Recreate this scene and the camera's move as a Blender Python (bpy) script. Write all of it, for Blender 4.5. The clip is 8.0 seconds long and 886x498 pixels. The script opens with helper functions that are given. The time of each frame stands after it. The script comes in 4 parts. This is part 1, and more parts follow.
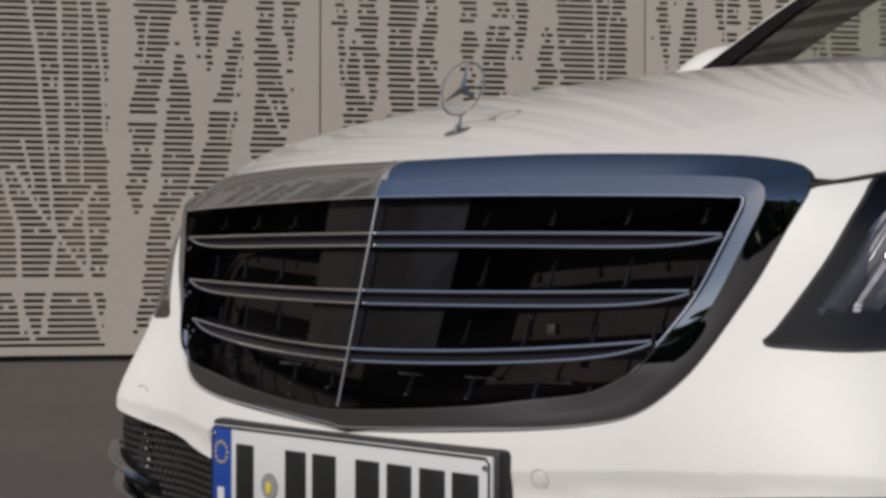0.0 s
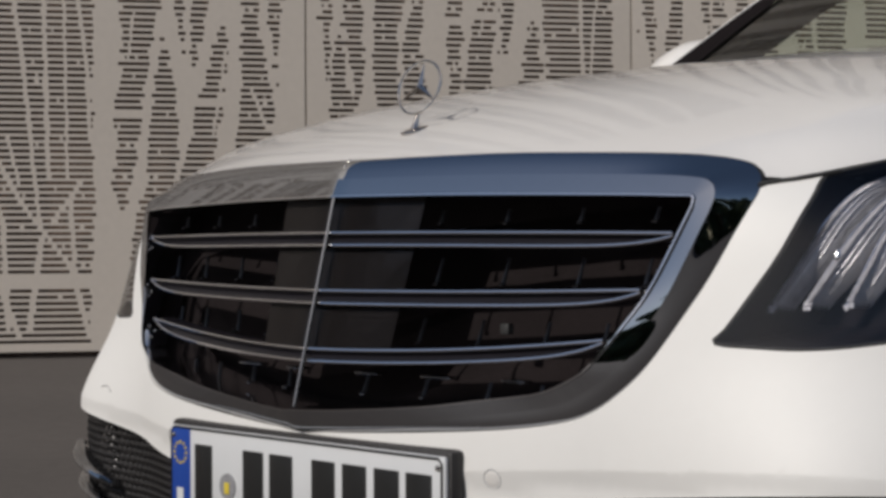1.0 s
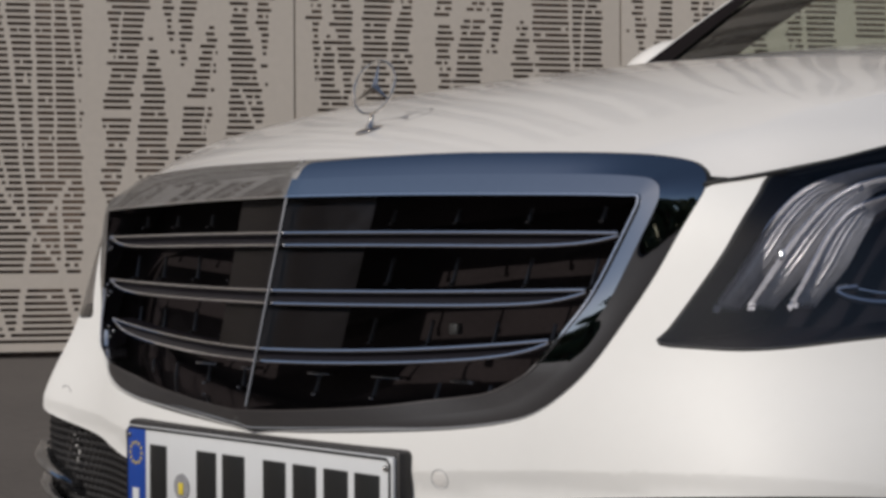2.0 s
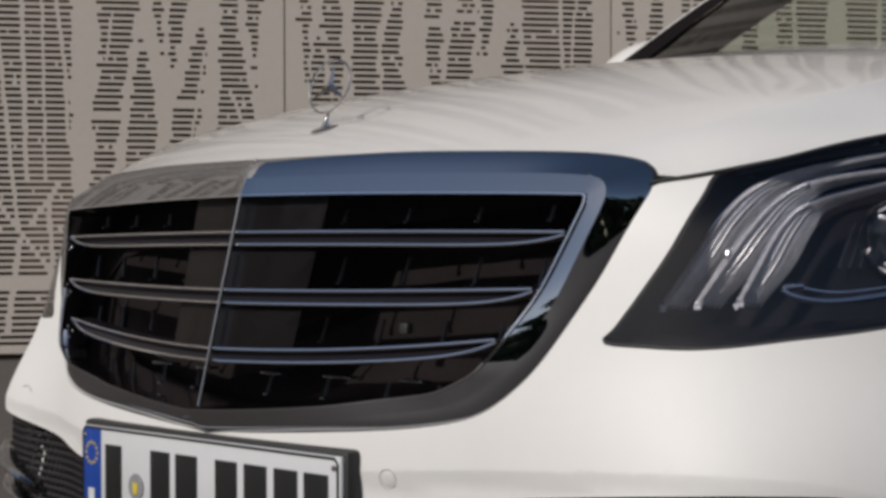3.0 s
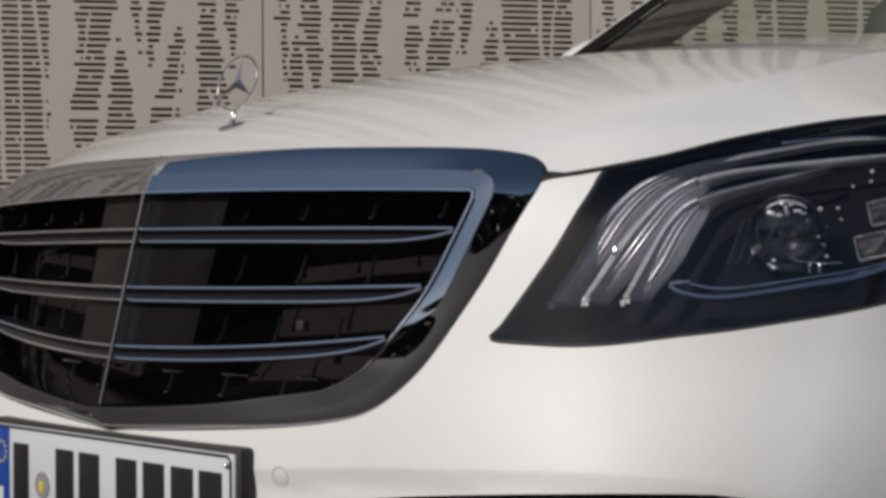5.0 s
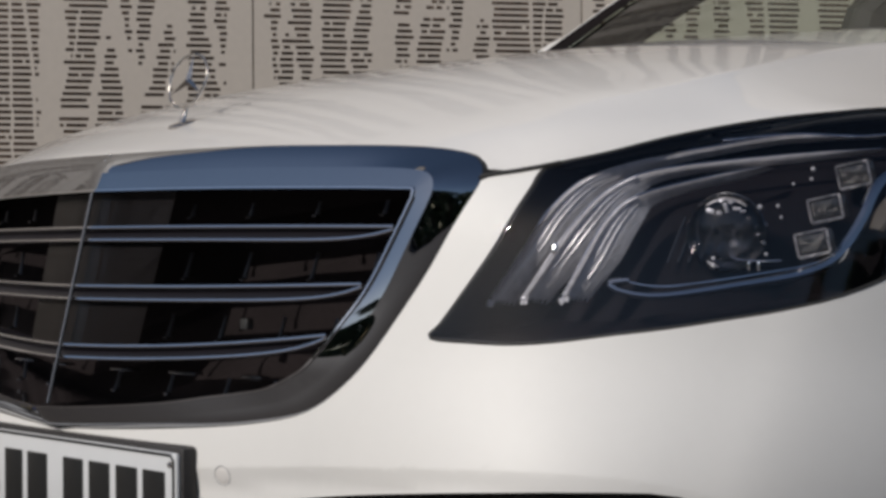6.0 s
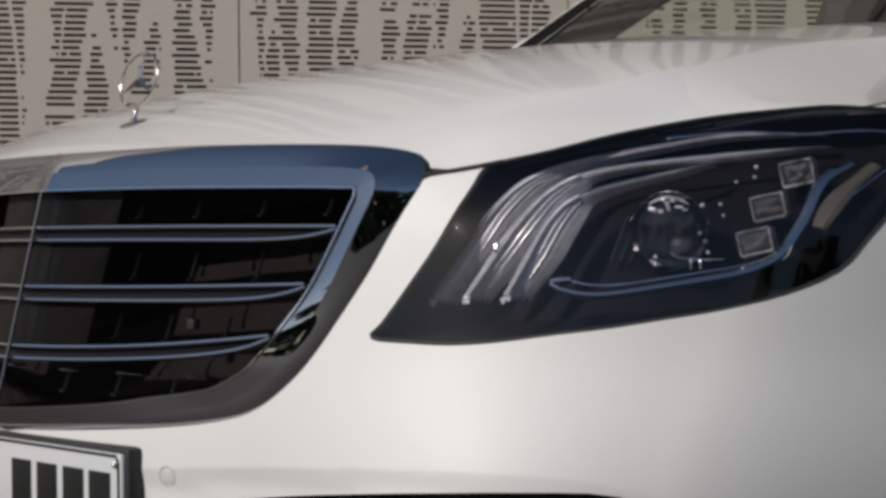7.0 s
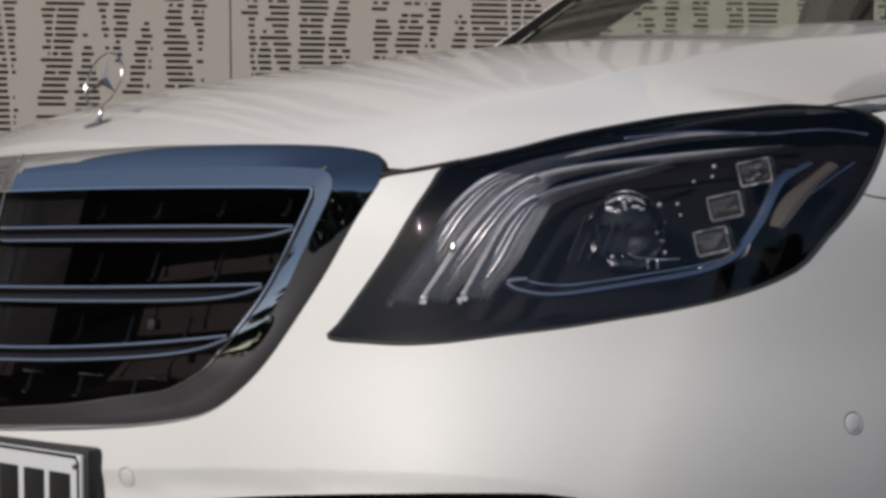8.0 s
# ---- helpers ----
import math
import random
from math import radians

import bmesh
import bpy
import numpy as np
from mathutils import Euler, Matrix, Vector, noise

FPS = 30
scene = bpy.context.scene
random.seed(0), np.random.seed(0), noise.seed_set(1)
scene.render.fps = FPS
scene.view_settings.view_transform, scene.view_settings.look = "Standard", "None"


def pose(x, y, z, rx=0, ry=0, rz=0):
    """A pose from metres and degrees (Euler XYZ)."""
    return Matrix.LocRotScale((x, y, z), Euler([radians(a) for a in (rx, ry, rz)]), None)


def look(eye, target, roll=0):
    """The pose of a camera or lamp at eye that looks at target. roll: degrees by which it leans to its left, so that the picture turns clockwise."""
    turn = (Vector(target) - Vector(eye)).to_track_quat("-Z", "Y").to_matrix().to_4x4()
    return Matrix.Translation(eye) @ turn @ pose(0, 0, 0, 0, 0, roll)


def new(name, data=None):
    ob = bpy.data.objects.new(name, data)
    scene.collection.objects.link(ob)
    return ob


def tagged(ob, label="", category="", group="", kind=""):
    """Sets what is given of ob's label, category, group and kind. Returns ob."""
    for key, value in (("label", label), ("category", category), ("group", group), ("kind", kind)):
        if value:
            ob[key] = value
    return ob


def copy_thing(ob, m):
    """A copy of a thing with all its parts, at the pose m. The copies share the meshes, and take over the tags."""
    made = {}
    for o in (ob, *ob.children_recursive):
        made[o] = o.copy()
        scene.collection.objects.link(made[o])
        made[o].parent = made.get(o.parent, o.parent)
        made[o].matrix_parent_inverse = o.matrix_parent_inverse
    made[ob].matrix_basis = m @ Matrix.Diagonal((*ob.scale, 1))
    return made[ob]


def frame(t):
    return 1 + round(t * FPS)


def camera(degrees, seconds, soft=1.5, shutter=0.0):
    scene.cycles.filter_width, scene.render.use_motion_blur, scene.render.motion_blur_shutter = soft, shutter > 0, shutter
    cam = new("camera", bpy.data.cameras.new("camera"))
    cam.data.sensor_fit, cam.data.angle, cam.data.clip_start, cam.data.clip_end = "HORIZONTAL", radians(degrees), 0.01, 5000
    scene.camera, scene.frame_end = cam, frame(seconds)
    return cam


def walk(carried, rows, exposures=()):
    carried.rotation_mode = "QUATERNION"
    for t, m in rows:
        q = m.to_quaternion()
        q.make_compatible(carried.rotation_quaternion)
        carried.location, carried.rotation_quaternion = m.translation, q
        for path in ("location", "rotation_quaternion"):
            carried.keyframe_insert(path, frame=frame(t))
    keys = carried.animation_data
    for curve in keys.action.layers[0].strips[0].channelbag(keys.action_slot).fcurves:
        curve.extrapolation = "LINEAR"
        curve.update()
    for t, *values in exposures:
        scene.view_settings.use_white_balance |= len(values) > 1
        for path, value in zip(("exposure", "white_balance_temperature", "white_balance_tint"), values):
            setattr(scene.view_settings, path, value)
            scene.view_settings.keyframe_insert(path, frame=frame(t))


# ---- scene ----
from mathutils.geometry import delaunay_2d_cdt

# The camera slides along on a short rail, level, a little over two metres from the car's nose.
cam = camera(26.27, 8.0, soft=3.5)
RAIL = [
    (0.0, 1.7289, -1.3819, 0.6666, 48.304, 0.009, -0.078),
    (0.5, 1.7424, -1.3652, 0.6707, 48.248, -0.105, 0.087),
    (1.0, 1.7569, -1.3440, 0.6740, 48.181, -0.206, 0.210),
    (1.5, 1.7755, -1.3230, 0.6752, 48.182, -0.245, 0.249),
    (3.0, 1.8251, -1.2551, 0.6699, 48.234, -0.132, 0.202),
    (3.5, 1.8423, -1.2341, 0.6684, 48.233, -0.116, 0.195),
    (4.0, 1.8588, -1.2118, 0.6674, 48.229, -0.123, 0.208),
    (4.5, 1.8759, -1.1886, 0.6665, 48.247, -0.131, 0.232),
    (6.0, 1.9332, -1.1130, 0.6667, 48.399, -0.219, 0.312),
    (6.5, 1.9507, -1.0892, 0.6678, 48.396, -0.268, 0.380),
    (7.0, 1.9654, -1.0673, 0.6695, 48.344, -0.334, 0.502),
    (7.5, 1.9779, -1.0480, 0.6704, 48.323, -0.371, 0.586),
    (8.0, 1.9917, -1.0337, 0.6699, 48.359, -0.359, 0.581),
]
walk(cam, [(t, pose(x, y, z, 90 + pitch, roll, yaw)) for t, x, y, z, yaw, pitch, roll in RAIL],
     exposures=[(0.0, 0.08, 6610, 10), (8.0, 0.08, 6610, 10)])

# ---- light ----
SUN_FROM = Vector((-0.03, -0.785, 0.605)).normalized()
world = bpy.data.worlds.new("sky")
scene.world = world
world.use_nodes = True
wn = world.node_tree
sky = wn.nodes.new("ShaderNodeTexSky")
sky.sky_type = "NISHITA"
sky.sun_disc = False
sky.dust_density, sky.air_density = 0.7, 1.0
sky.sun_elevation = math.asin(SUN_FROM.z)
sky.sun_rotation = math.atan2(SUN_FROM.x, SUN_FROM.y)
wn.links.new(sky.outputs[0], wn.nodes["Background"].inputs[0])
wn.nodes["Background"].inputs[1].default_value = 0.066
sun = new("sun", bpy.data.lights.new("sun", "SUN"))
sun.data.energy, sun.data.angle, sun.data.color = 2.75, radians(0.6), (1.0, 0.955, 0.90)
sun.matrix_world = look(SUN_FROM * 40, (0, 0, 0))


# ---- materials ----
def material(name, base, rough=0.5, metal=0.0, coat=0.0, coat_rough=0.03, coat_ior=1.5, vary=0.08, scale=6.0, bump=0.0, bump_scale=200.0,
             spec=0.5, rough_vary=0.0, per_object=0.0):
    """A principled material whose colour wanders at two scales, with an optional fine relief."""
    m = bpy.data.materials.new(name)
    m.use_nodes = True
    nt = m.node_tree
    b = nt.nodes["Principled BSDF"]
    b.inputs["Roughness"].default_value = rough
    b.inputs["Metallic"].default_value = metal
    b.inputs["Coat Weight"].default_value = coat
    b.inputs["Coat Roughness"].default_value = coat_rough
    b.inputs["Coat IOR"].default_value = coat_ior
    b.inputs["Specular IOR Level"].default_value = spec
    co = nt.nodes.new("ShaderNodeTexCoord")
    n1 = nt.nodes.new("ShaderNodeTexNoise")
    n1.inputs["Scale"].default_value, n1.inputs["Detail"].default_value = scale, 6
    nt.links.new(co.outputs["Object"], n1.inputs["Vector"])
    n2 = nt.nodes.new("ShaderNodeTexNoise")
    n2.inputs["Scale"].default_value, n2.inputs["Detail"].default_value = scale * 23, 3
    nt.links.new(co.outputs["Object"], n2.inputs["Vector"])
    add = nt.nodes.new("ShaderNodeMath")
    add.operation = "ADD"
    nt.links.new(n1.outputs[0], add.inputs[0])
    nt.links.new(n2.outputs[0], add.inputs[1])
    ramp = nt.nodes.new("ShaderNodeMapRange")
    ramp.inputs["From Min"].default_value, ramp.inputs["From Max"].default_value = 0.6, 1.4
    ramp.inputs["To Min"].default_value, ramp.inputs["To Max"].default_value = 1 - vary, 1 + vary
    nt.links.new(add.outputs[0], ramp.inputs[0])
    last = ramp.outputs[0]
    if per_object:
        info = nt.nodes.new("ShaderNodeObjectInfo")
        r2 = nt.nodes.new("ShaderNodeMapRange")
        r2.inputs["To Min"].default_value, r2.inputs["To Max"].default_value = 1 - per_object, 1 + per_object
        nt.links.new(info.outputs["Random"], r2.inputs[0])
        mul = nt.nodes.new("ShaderNodeMath")
        mul.operation = "MULTIPLY"
        nt.links.new(last, mul.inputs[0])
        nt.links.new(r2.outputs[0], mul.inputs[1])
        last = mul.outputs[0]
    tint = nt.nodes.new("ShaderNodeVectorMath")
    tint.operation = "SCALE"
    tint.inputs[0].default_value = base
    nt.links.new(last, tint.inputs["Scale"])
    nt.links.new(tint.outputs[0], b.inputs["Base Color"])
    if rough_vary:
        rr = nt.nodes.new("ShaderNodeMapRange")
        rr.inputs["From Min"].default_value, rr.inputs["From Max"].default_value = 0.3, 0.7
        rr.inputs["To Min"].default_value, rr.inputs["To Max"].default_value = rough - rough_vary, rough + rough_vary
        nt.links.new(n1.outputs[0], rr.inputs[0])
        nt.links.new(rr.outputs[0], b.inputs["Roughness"])
    if bump:
        n3 = nt.nodes.new("ShaderNodeTexNoise")
        n3.inputs["Scale"].default_value, n3.inputs["Detail"].default_value = bump_scale, 4
        nt.links.new(co.outputs["Object"], n3.inputs["Vector"])
        bp = nt.nodes.new("ShaderNodeBump")
        bp.inputs["Strength"].default_value, bp.inputs["Distance"].default_value = bump, 0.01
        nt.links.new(n3.outputs[0], bp.inputs["Height"])
        nt.links.new(bp.outputs[0], b.inputs["Normal"])
    return m


def clear_glass(name, tint, gloss=1.5, rough=0.0):
    """A thin pane: clear, with a mirror's share by Fresnel."""
    m = bpy.data.materials.new(name)
    m.use_nodes = True
    nt = m.node_tree
    nt.nodes.remove(nt.nodes["Principled BSDF"])
    out = nt.nodes["Material Output"]
    clear = nt.nodes.new("ShaderNodeBsdfTransparent")
    clear.inputs[0].default_value = (*tint, 1)
    shine = nt.nodes.new("ShaderNodeBsdfGlossy")
    shine.inputs["Roughness"].default_value = rough
    facing = nt.nodes.new("ShaderNodeLayerWeight")
    facing.inputs[0].default_value = 0.5
    fifth = nt.nodes.new("ShaderNodeMath")
    fifth.operation = "POWER"
    fifth.inputs[1].default_value = 5.0
    nt.links.new(facing.outputs["Facing"], fifth.inputs[0])
    share = nt.nodes.new("ShaderNodeMapRange")
    share.inputs["To Min"].default_value = ((gloss - 1) / (gloss + 1)) ** 2
    nt.links.new(fifth.outputs[0], share.inputs[0])
    mix = nt.nodes.new("ShaderNodeMixShader")
    nt.links.new(share.outputs[0], mix.inputs[0])
    nt.links.new(clear.outputs[0], mix.inputs[1])
    nt.links.new(shine.outputs[0], mix.inputs[2])
    nt.links.new(mix.outputs[0], out.inputs[0])
    return m


PAINT = material("pearl_white_paint", (0.78, 0.755, 0.725), 0.6, metal=0.06, coat=1.0, coat_rough=0.012, coat_ior=1.78, vary=0.012, scale=3, bump=0.015, bump_scale=900)
PLASTIC_PAINT = material("pearl_white_plastic_paint", (0.735, 0.723, 0.700), 0.6, metal=0.06, coat=0.06, coat_rough=0.42, spec=0.2, vary=0.012, scale=3, bump=0.015, bump_scale=900)
CHROME = material("polished_chrome", (0.42, 0.43, 0.455), 0.018, metal=1.0, vary=0.02, rough_vary=0.006)
BRIGHT = material("bright_chrome", (0.62, 0.575, 0.53), 0.12, metal=1.0, vary=0.02)
SATIN = material("satin_silver", (0.84, 0.835, 0.86), 0.09, metal=1.0, vary=0.05, scale=40)
GLOSS_BLACK = material("gloss_black_plastic", (0.020, 0.019, 0.020), 0.12, coat=0.5, vary=0.1)
MATT_BLACK = material("matt_black_plastic", (0.024, 0.022, 0.022), 0.55, vary=0.15, bump=0.1)
RADAR = material("smoked_sensor_panel", (0.018, 0.0145, 0.014), 0.3, coat=0.35, coat_rough=0.03, vary=0.05, spec=0.3)
GRILLE_DARK = material("grille_depths", (0.014, 0.0112, 0.0116), 0.9, vary=0.3, scale=14, spec=0.05)
LAMP_BLACK = material("lamp_housing_black", (0.009, 0.0075, 0.009), 0.6, vary=0.4, spec=0.03)
RUBBER = material("black_rubber", (0.018, 0.018, 0.018), 0.75, vary=0.15, bump=0.1)
DARK_CHROME = material("dark_chrome", (0.20, 0.20, 0.21), 0.25, metal=1.0, vary=0.05)
# Dark chrome again, with the grille's inner shade put into its colour.
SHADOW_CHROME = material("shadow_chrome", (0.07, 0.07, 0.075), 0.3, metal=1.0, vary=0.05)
SMOKED = material("smoked_reflector", (0.13, 0.125, 0.125), 0.16, metal=1.0, vary=0.2, scale=60)
BLADE = material("slat_black", (0.010, 0.009, 0.012), 0.3, vary=0.1, spec=0.3)
PLATE_WHITE = material("plate_white", (0.62, 0.63, 0.64), 0.35, coat=0.3, vary=0.03, scale=30)
PLATE_BLUE = material("plate_blue", (0.012, 0.055, 0.30), 0.4, vary=0.06, scale=30)
PLATE_INK = material("plate_ink", (0.014, 0.014, 0.014), 0.4, vary=0.1)
SEAL_GREY = material("seal_grey", (0.25, 0.25, 0.26), 0.4, vary=0.2, scale=120)
YELLOW = material("seal_yellow", (0.62, 0.48, 0.05), 0.5, vary=0.1)
AMBER = material("amber_reflector", (0.075, 0.062, 0.046), 0.15, coat=1.0, vary=0.1)
GUIDE = material("smoky_light_guide", (0.62, 0.60, 0.61), 0.40, metal=0.45, vary=0.28, scale=70, bump=0.25, bump_scale=420)
# Serves the serrated teeth and the lamp pieces that stand in for glints.
TOOTH_GLINT = material("serration_and_glint", (0.66, 0.65, 0.68), 0.38, metal=0.25, coat=0.3, coat_rough=0.2, vary=0.3, scale=150)
GLINT = material("sun_glint_metal", (0.95, 0.94, 0.93), 0.27, metal=1.0, vary=0.05, scale=90)
CELL_RIM = material("cell_rim", (0.34, 0.33, 0.34), 0.28, metal=0.75, coat=1.0, coat_rough=0.15, vary=0.4, scale=90, bump=0.8, bump_scale=240)
PANEL = material("beige_coated_sheet", (0.66, 0.583, 0.500), 0.55, metal=0.0, vary=0.045, scale=1.2, per_object=0.03, bump=0.02, bump_scale=60)
# Mottled brown carries the shade seen through the facade's slots.
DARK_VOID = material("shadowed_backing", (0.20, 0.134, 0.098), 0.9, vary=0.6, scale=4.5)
PAVING = material("grey_brown_paving", (0.086, 0.074, 0.066), 0.85, vary=0.16, scale=0.9, bump=0.25, bump_scale=90)
LEAF = material("leaf_green", (0.085, 0.108, 0.052), 0.6, vary=0.35, scale=1.5)
BARK = material("bark", (0.12, 0.09, 0.07), 0.9, vary=0.3, scale=5, bump=0.4, bump_scale=25)
FRIT = material("black_screen_edge", (0.009, 0.007, 0.0075), 0.8, vary=0.2, spec=0.05)
CABIN = material("dark_cabin_trim", (0.03, 0.028, 0.027), 0.7, vary=0.2, scale=9)
LENS_GLASS = clear_glass("lamp_cover_clear", (0.93, 0.93, 0.95), 1.6)
SCREEN_GLASS = clear_glass("windscreen_green_tint", (0.85, 0.90, 0.84), 1.55)


# ---- shaping helpers ----
def part(name, bm, mat, parent=None, label="", smooth=True):
    """Links a bmesh as one mesh object, under a thing or a part."""
    me = bpy.data.meshes.new(name)
    bmesh.ops.recalc_face_normals(bm, faces=bm.faces)
    bm.to_mesh(me)
    bm.free()
    me.materials.append(mat)
    if smooth:
        me.polygons.foreach_set("use_smooth", [True] * len(me.polygons))
        me.set_sharp_from_angle(angle=radians(35))
    ob = new(name, me)
    ob.parent = parent
    return tagged(ob, label)


def holder(name, parent=None):
    ob = new(name)
    ob.parent = parent
    return ob


def spline(pts, n=8, closed=False):
    """A Catmull-Rom curve through the points, n steps a span."""
    p = [Vector(q) for q in pts]
    out, k = [], len(p)
    for i in range(k if closed else k - 1):
        a = p[(i - 1) % k] if closed or i else p[0] * 2 - p[1]
        b, c = p[i], p[(i + 1) % k]
        d = p[(i + 2) % k] if closed or i + 2 < k else p[-1] * 2 - p[-2]
        for j in range(n):
            t = j / n
            out.append(0.5 * (2 * b + (c - a) * t + (2 * a - 5 * b + 4 * c - d) * t * t + (3 * b - a - 3 * c + d) * t ** 3))
    if not closed:
        out.append(p[-1])
    return out


def knots(points):
    """A natural cubic through (a, b) points, as a function of a."""
    xs, ys = np.array(points, float).T
    n = len(xs)
    h = np.diff(xs)
    A, r = np.eye(n), np.zeros(n)
    for i in range(1, n - 1):
        A[i, i - 1:i + 2] = h[i - 1], 2 * (h[i - 1] + h[i]), h[i]
        r[i] = 6 * ((ys[i + 1] - ys[i]) / h[i] - (ys[i] - ys[i - 1]) / h[i - 1])
    m = np.linalg.solve(A, r)

    def at(x):
        x = min(max(x, xs[0]), xs[-1])
        i = min(int(np.searchsorted(xs, x, "right")) - 1, n - 2)
        a, b = xs[i + 1] - x, x - xs[i]
        return float((m[i] * a ** 3 + m[i + 1] * b ** 3) / (6 * h[i]) + (ys[i] / h[i] - m[i] * h[i] / 6) * a + (ys[i + 1] / h[i] - m[i + 1] * h[i] / 6) * b)
    return at


def box(bm, centre, size, m=None, bevel=0.0):
    v = bmesh.ops.create_cube(bm, size=1)["verts"]
    bmesh.ops.scale(bm, vec=size, verts=v)
    if bevel:
        e = list({e for w in v for e in w.link_edges})
        v = [g for g in bmesh.ops.bevel(bm, geom=e, offset=bevel, segments=2, affect="EDGES", profile=0.5)["verts"]]
        v = list({w for f in {f for q in v for f in q.link_faces} for w in f.verts})
    bmesh.ops.transform(bm, matrix=Matrix.Translation(centre) @ (m or Matrix()), verts=v)
    return v


def tube(bm, pts, radii, seg=8, closed=False, flat=1.0, up=None):
    """A round bar along points; radii is a number or one a point; flat squashes it along its own up."""
    p = [Vector(q) for q in pts]
    k = len(p)
    rings = []
    for i, c in enumerate(p):
        if closed:
            d = p[(i + 1) % k] - p[i - 1]
        else:
            d = p[min(i + 1, k - 1)] - p[max(i - 1, 0)]
        d.normalize()
        ref = Vector(up) if up else (Vector((0, 0, 1)) if abs(d.z) < 0.9 else Vector((0, 1, 0)))
        a = d.cross(ref).normalized()
        b = a.cross(d)
        r = radii[i] if isinstance(radii, (list, tuple)) else radii
        rings.append([bm.verts.new(c + a * (math.cos(w) * r) + b * (math.sin(w) * r * flat)) for w in (2 * math.pi * j / seg for j in range(seg))])
    for i in range(k if closed else k - 1):
        q, w = rings[i], rings[(i + 1) % k]
        for j in range(seg):
            bm.faces.new((q[j], q[(j + 1) % seg], w[(j + 1) % seg], w[j]))
    if not closed:
        bm.faces.new(rings[0][::-1])
        bm.faces.new(rings[-1])


def inside(p, poly):
    x, y = p
    hit = False
    for (x0, y0), (x1, y1) in zip(poly, poly[1:] + poly[:1]):
        if (y0 > y) != (y1 > y) and x < (x1 - x0) * (y - y0) / (y1 - y0) + x0:
            hit = not hit
    return hit


def skin(name, fn, outline, holes, du, dv, mat, parent, label="", out=(0, -1, 0.3), rim=0.006, more=()):
    """A smooth sheet fn(u, v) within an outline and round holes of the plane, with a turned-in rim along every edge."""
    from_loops, edges = [], []
    for loop in [outline] + holes:
        s = len(from_loops)
        from_loops += [Vector(q) for q in loop]
        edges += [(s + i, s + (i + 1) % len(loop)) for i in range(len(loop))]
    us, vs = [q[0] for q in outline], [q[1] for q in outline]
    pts = list(from_loops)
    nu, nv = int((max(us) - min(us)) / du) + 1, int((max(vs) - min(vs)) / dv) + 1
    for i in range(nu + 1):
        for j in range(nv + 1):
            pts.append(Vector((min(us) + (i + 0.5 * (j % 2)) * du + 1e-5, min(vs) + j * dv + 1e-5)))
    pts += [Vector(q) for q in more]
    flat, _, faces, *_ = delaunay_2d_cdt(pts, edges, [], 0, 1e-6)
    keep = []
    for f in faces:
        c = ((flat[f[0]][0] + flat[f[1]][0] + flat[f[2]][0]) / 3, (flat[f[0]][1] + flat[f[1]][1] + flat[f[2]][1]) / 3)
        if inside(c, outline) and not any(inside(c, h) for h in holes):
            keep.append(tuple(f))
    used = sorted({i for f in keep for i in f})
    at = {i: k for k, i in enumerate(used)}
    e = 0.0015
    co, no = [], []
    for i in used:
        u, v = flat[i]
        co.append(fn(u, v))
        n = (fn(u + e, v) - fn(u - e, v)).cross(fn(u, v + e) - fn(u, v - e)).normalized()
        no.append(n)
    flip = sum(1 if n.dot(Vector(out)) > 0 else -1 for n in no) < 0
    if flip:
        no = [-n for n in no]
    tris = []
    for f in keep:
        a, b, c = (at[i] for i in f)
        n = (co[b] - co[a]).cross(co[c] - co[a])
        tris.append((a, b, c) if n.dot(no[a]) > 0 else (a, c, b))
    count = {}
    for a, b, c in tris:
        for q in ((a, b), (b, c), (c, a)):
            count[q] = 1
    border = [q for q in count if (q[1], q[0]) not in count]
    quads = []
    if rim:
        new_at = {}
        for a, b in border:
            for i in (a, b):
                if i not in new_at:
                    s = len(co)
                    co += [co[i].copy(), co[i] - no[i] * rim]
                    no += [no[i], no[i]]
                    new_at[i] = s
            quads.append((new_at[b], new_at[a], new_at[a] + 1, new_at[b] + 1))
        for a, b in border:
            t = (co[b] - co[a]).normalized()
            w = t.cross(no[a])
            for i in (new_at[a], new_at[a] + 1, new_at[b], new_at[b] + 1):
                no[i] = w if w.length > 0.1 else no[i]
    me = bpy.data.meshes.new(name)
    me.from_pydata([tuple(c) for c in co], [], tris + quads)
    me.materials.append(mat)
    me.polygons.foreach_set("use_smooth", [True] * len(me.polygons))
    me.update()
    me.normals_split_custom_set_from_vertices([tuple(n) for n in no])
    ob = new(name, me)
    ob.parent = parent
    return tagged(ob, label)


def mirrored(loop):
    return [(-x, z) for x, z in loop][::-1]


def soft(a, b, x):
    t = min(max((x - a) / (b - a), 0), 1)
    return t * t * (3 - 2 * t)


# ---- the facade: slotted metal panels, in which the uncut parts draw tree trunks ----
WALL_A = Vector((-5.655, 4.385, 0))
WALL_TURN = radians(61.46)
PANEL_W, ROW, SLOT, FOOT, HEAD, TALL = 1.685, 0.0303, 0.0162, 0.158, 9.1, 10.6


def leaf_at(levels, z):
    """The left and right end of a slotted patch at height z, or None."""
    for (z0, a0, b0), (z1, a1, b1) in zip(levels, levels[1:]):
        if z1 <= z <= z0:
            k = (z0 - z) / (z0 - z1)
            return a0 + (a1 - a0) * k, b0 + (b1 - b0) * k
    return None


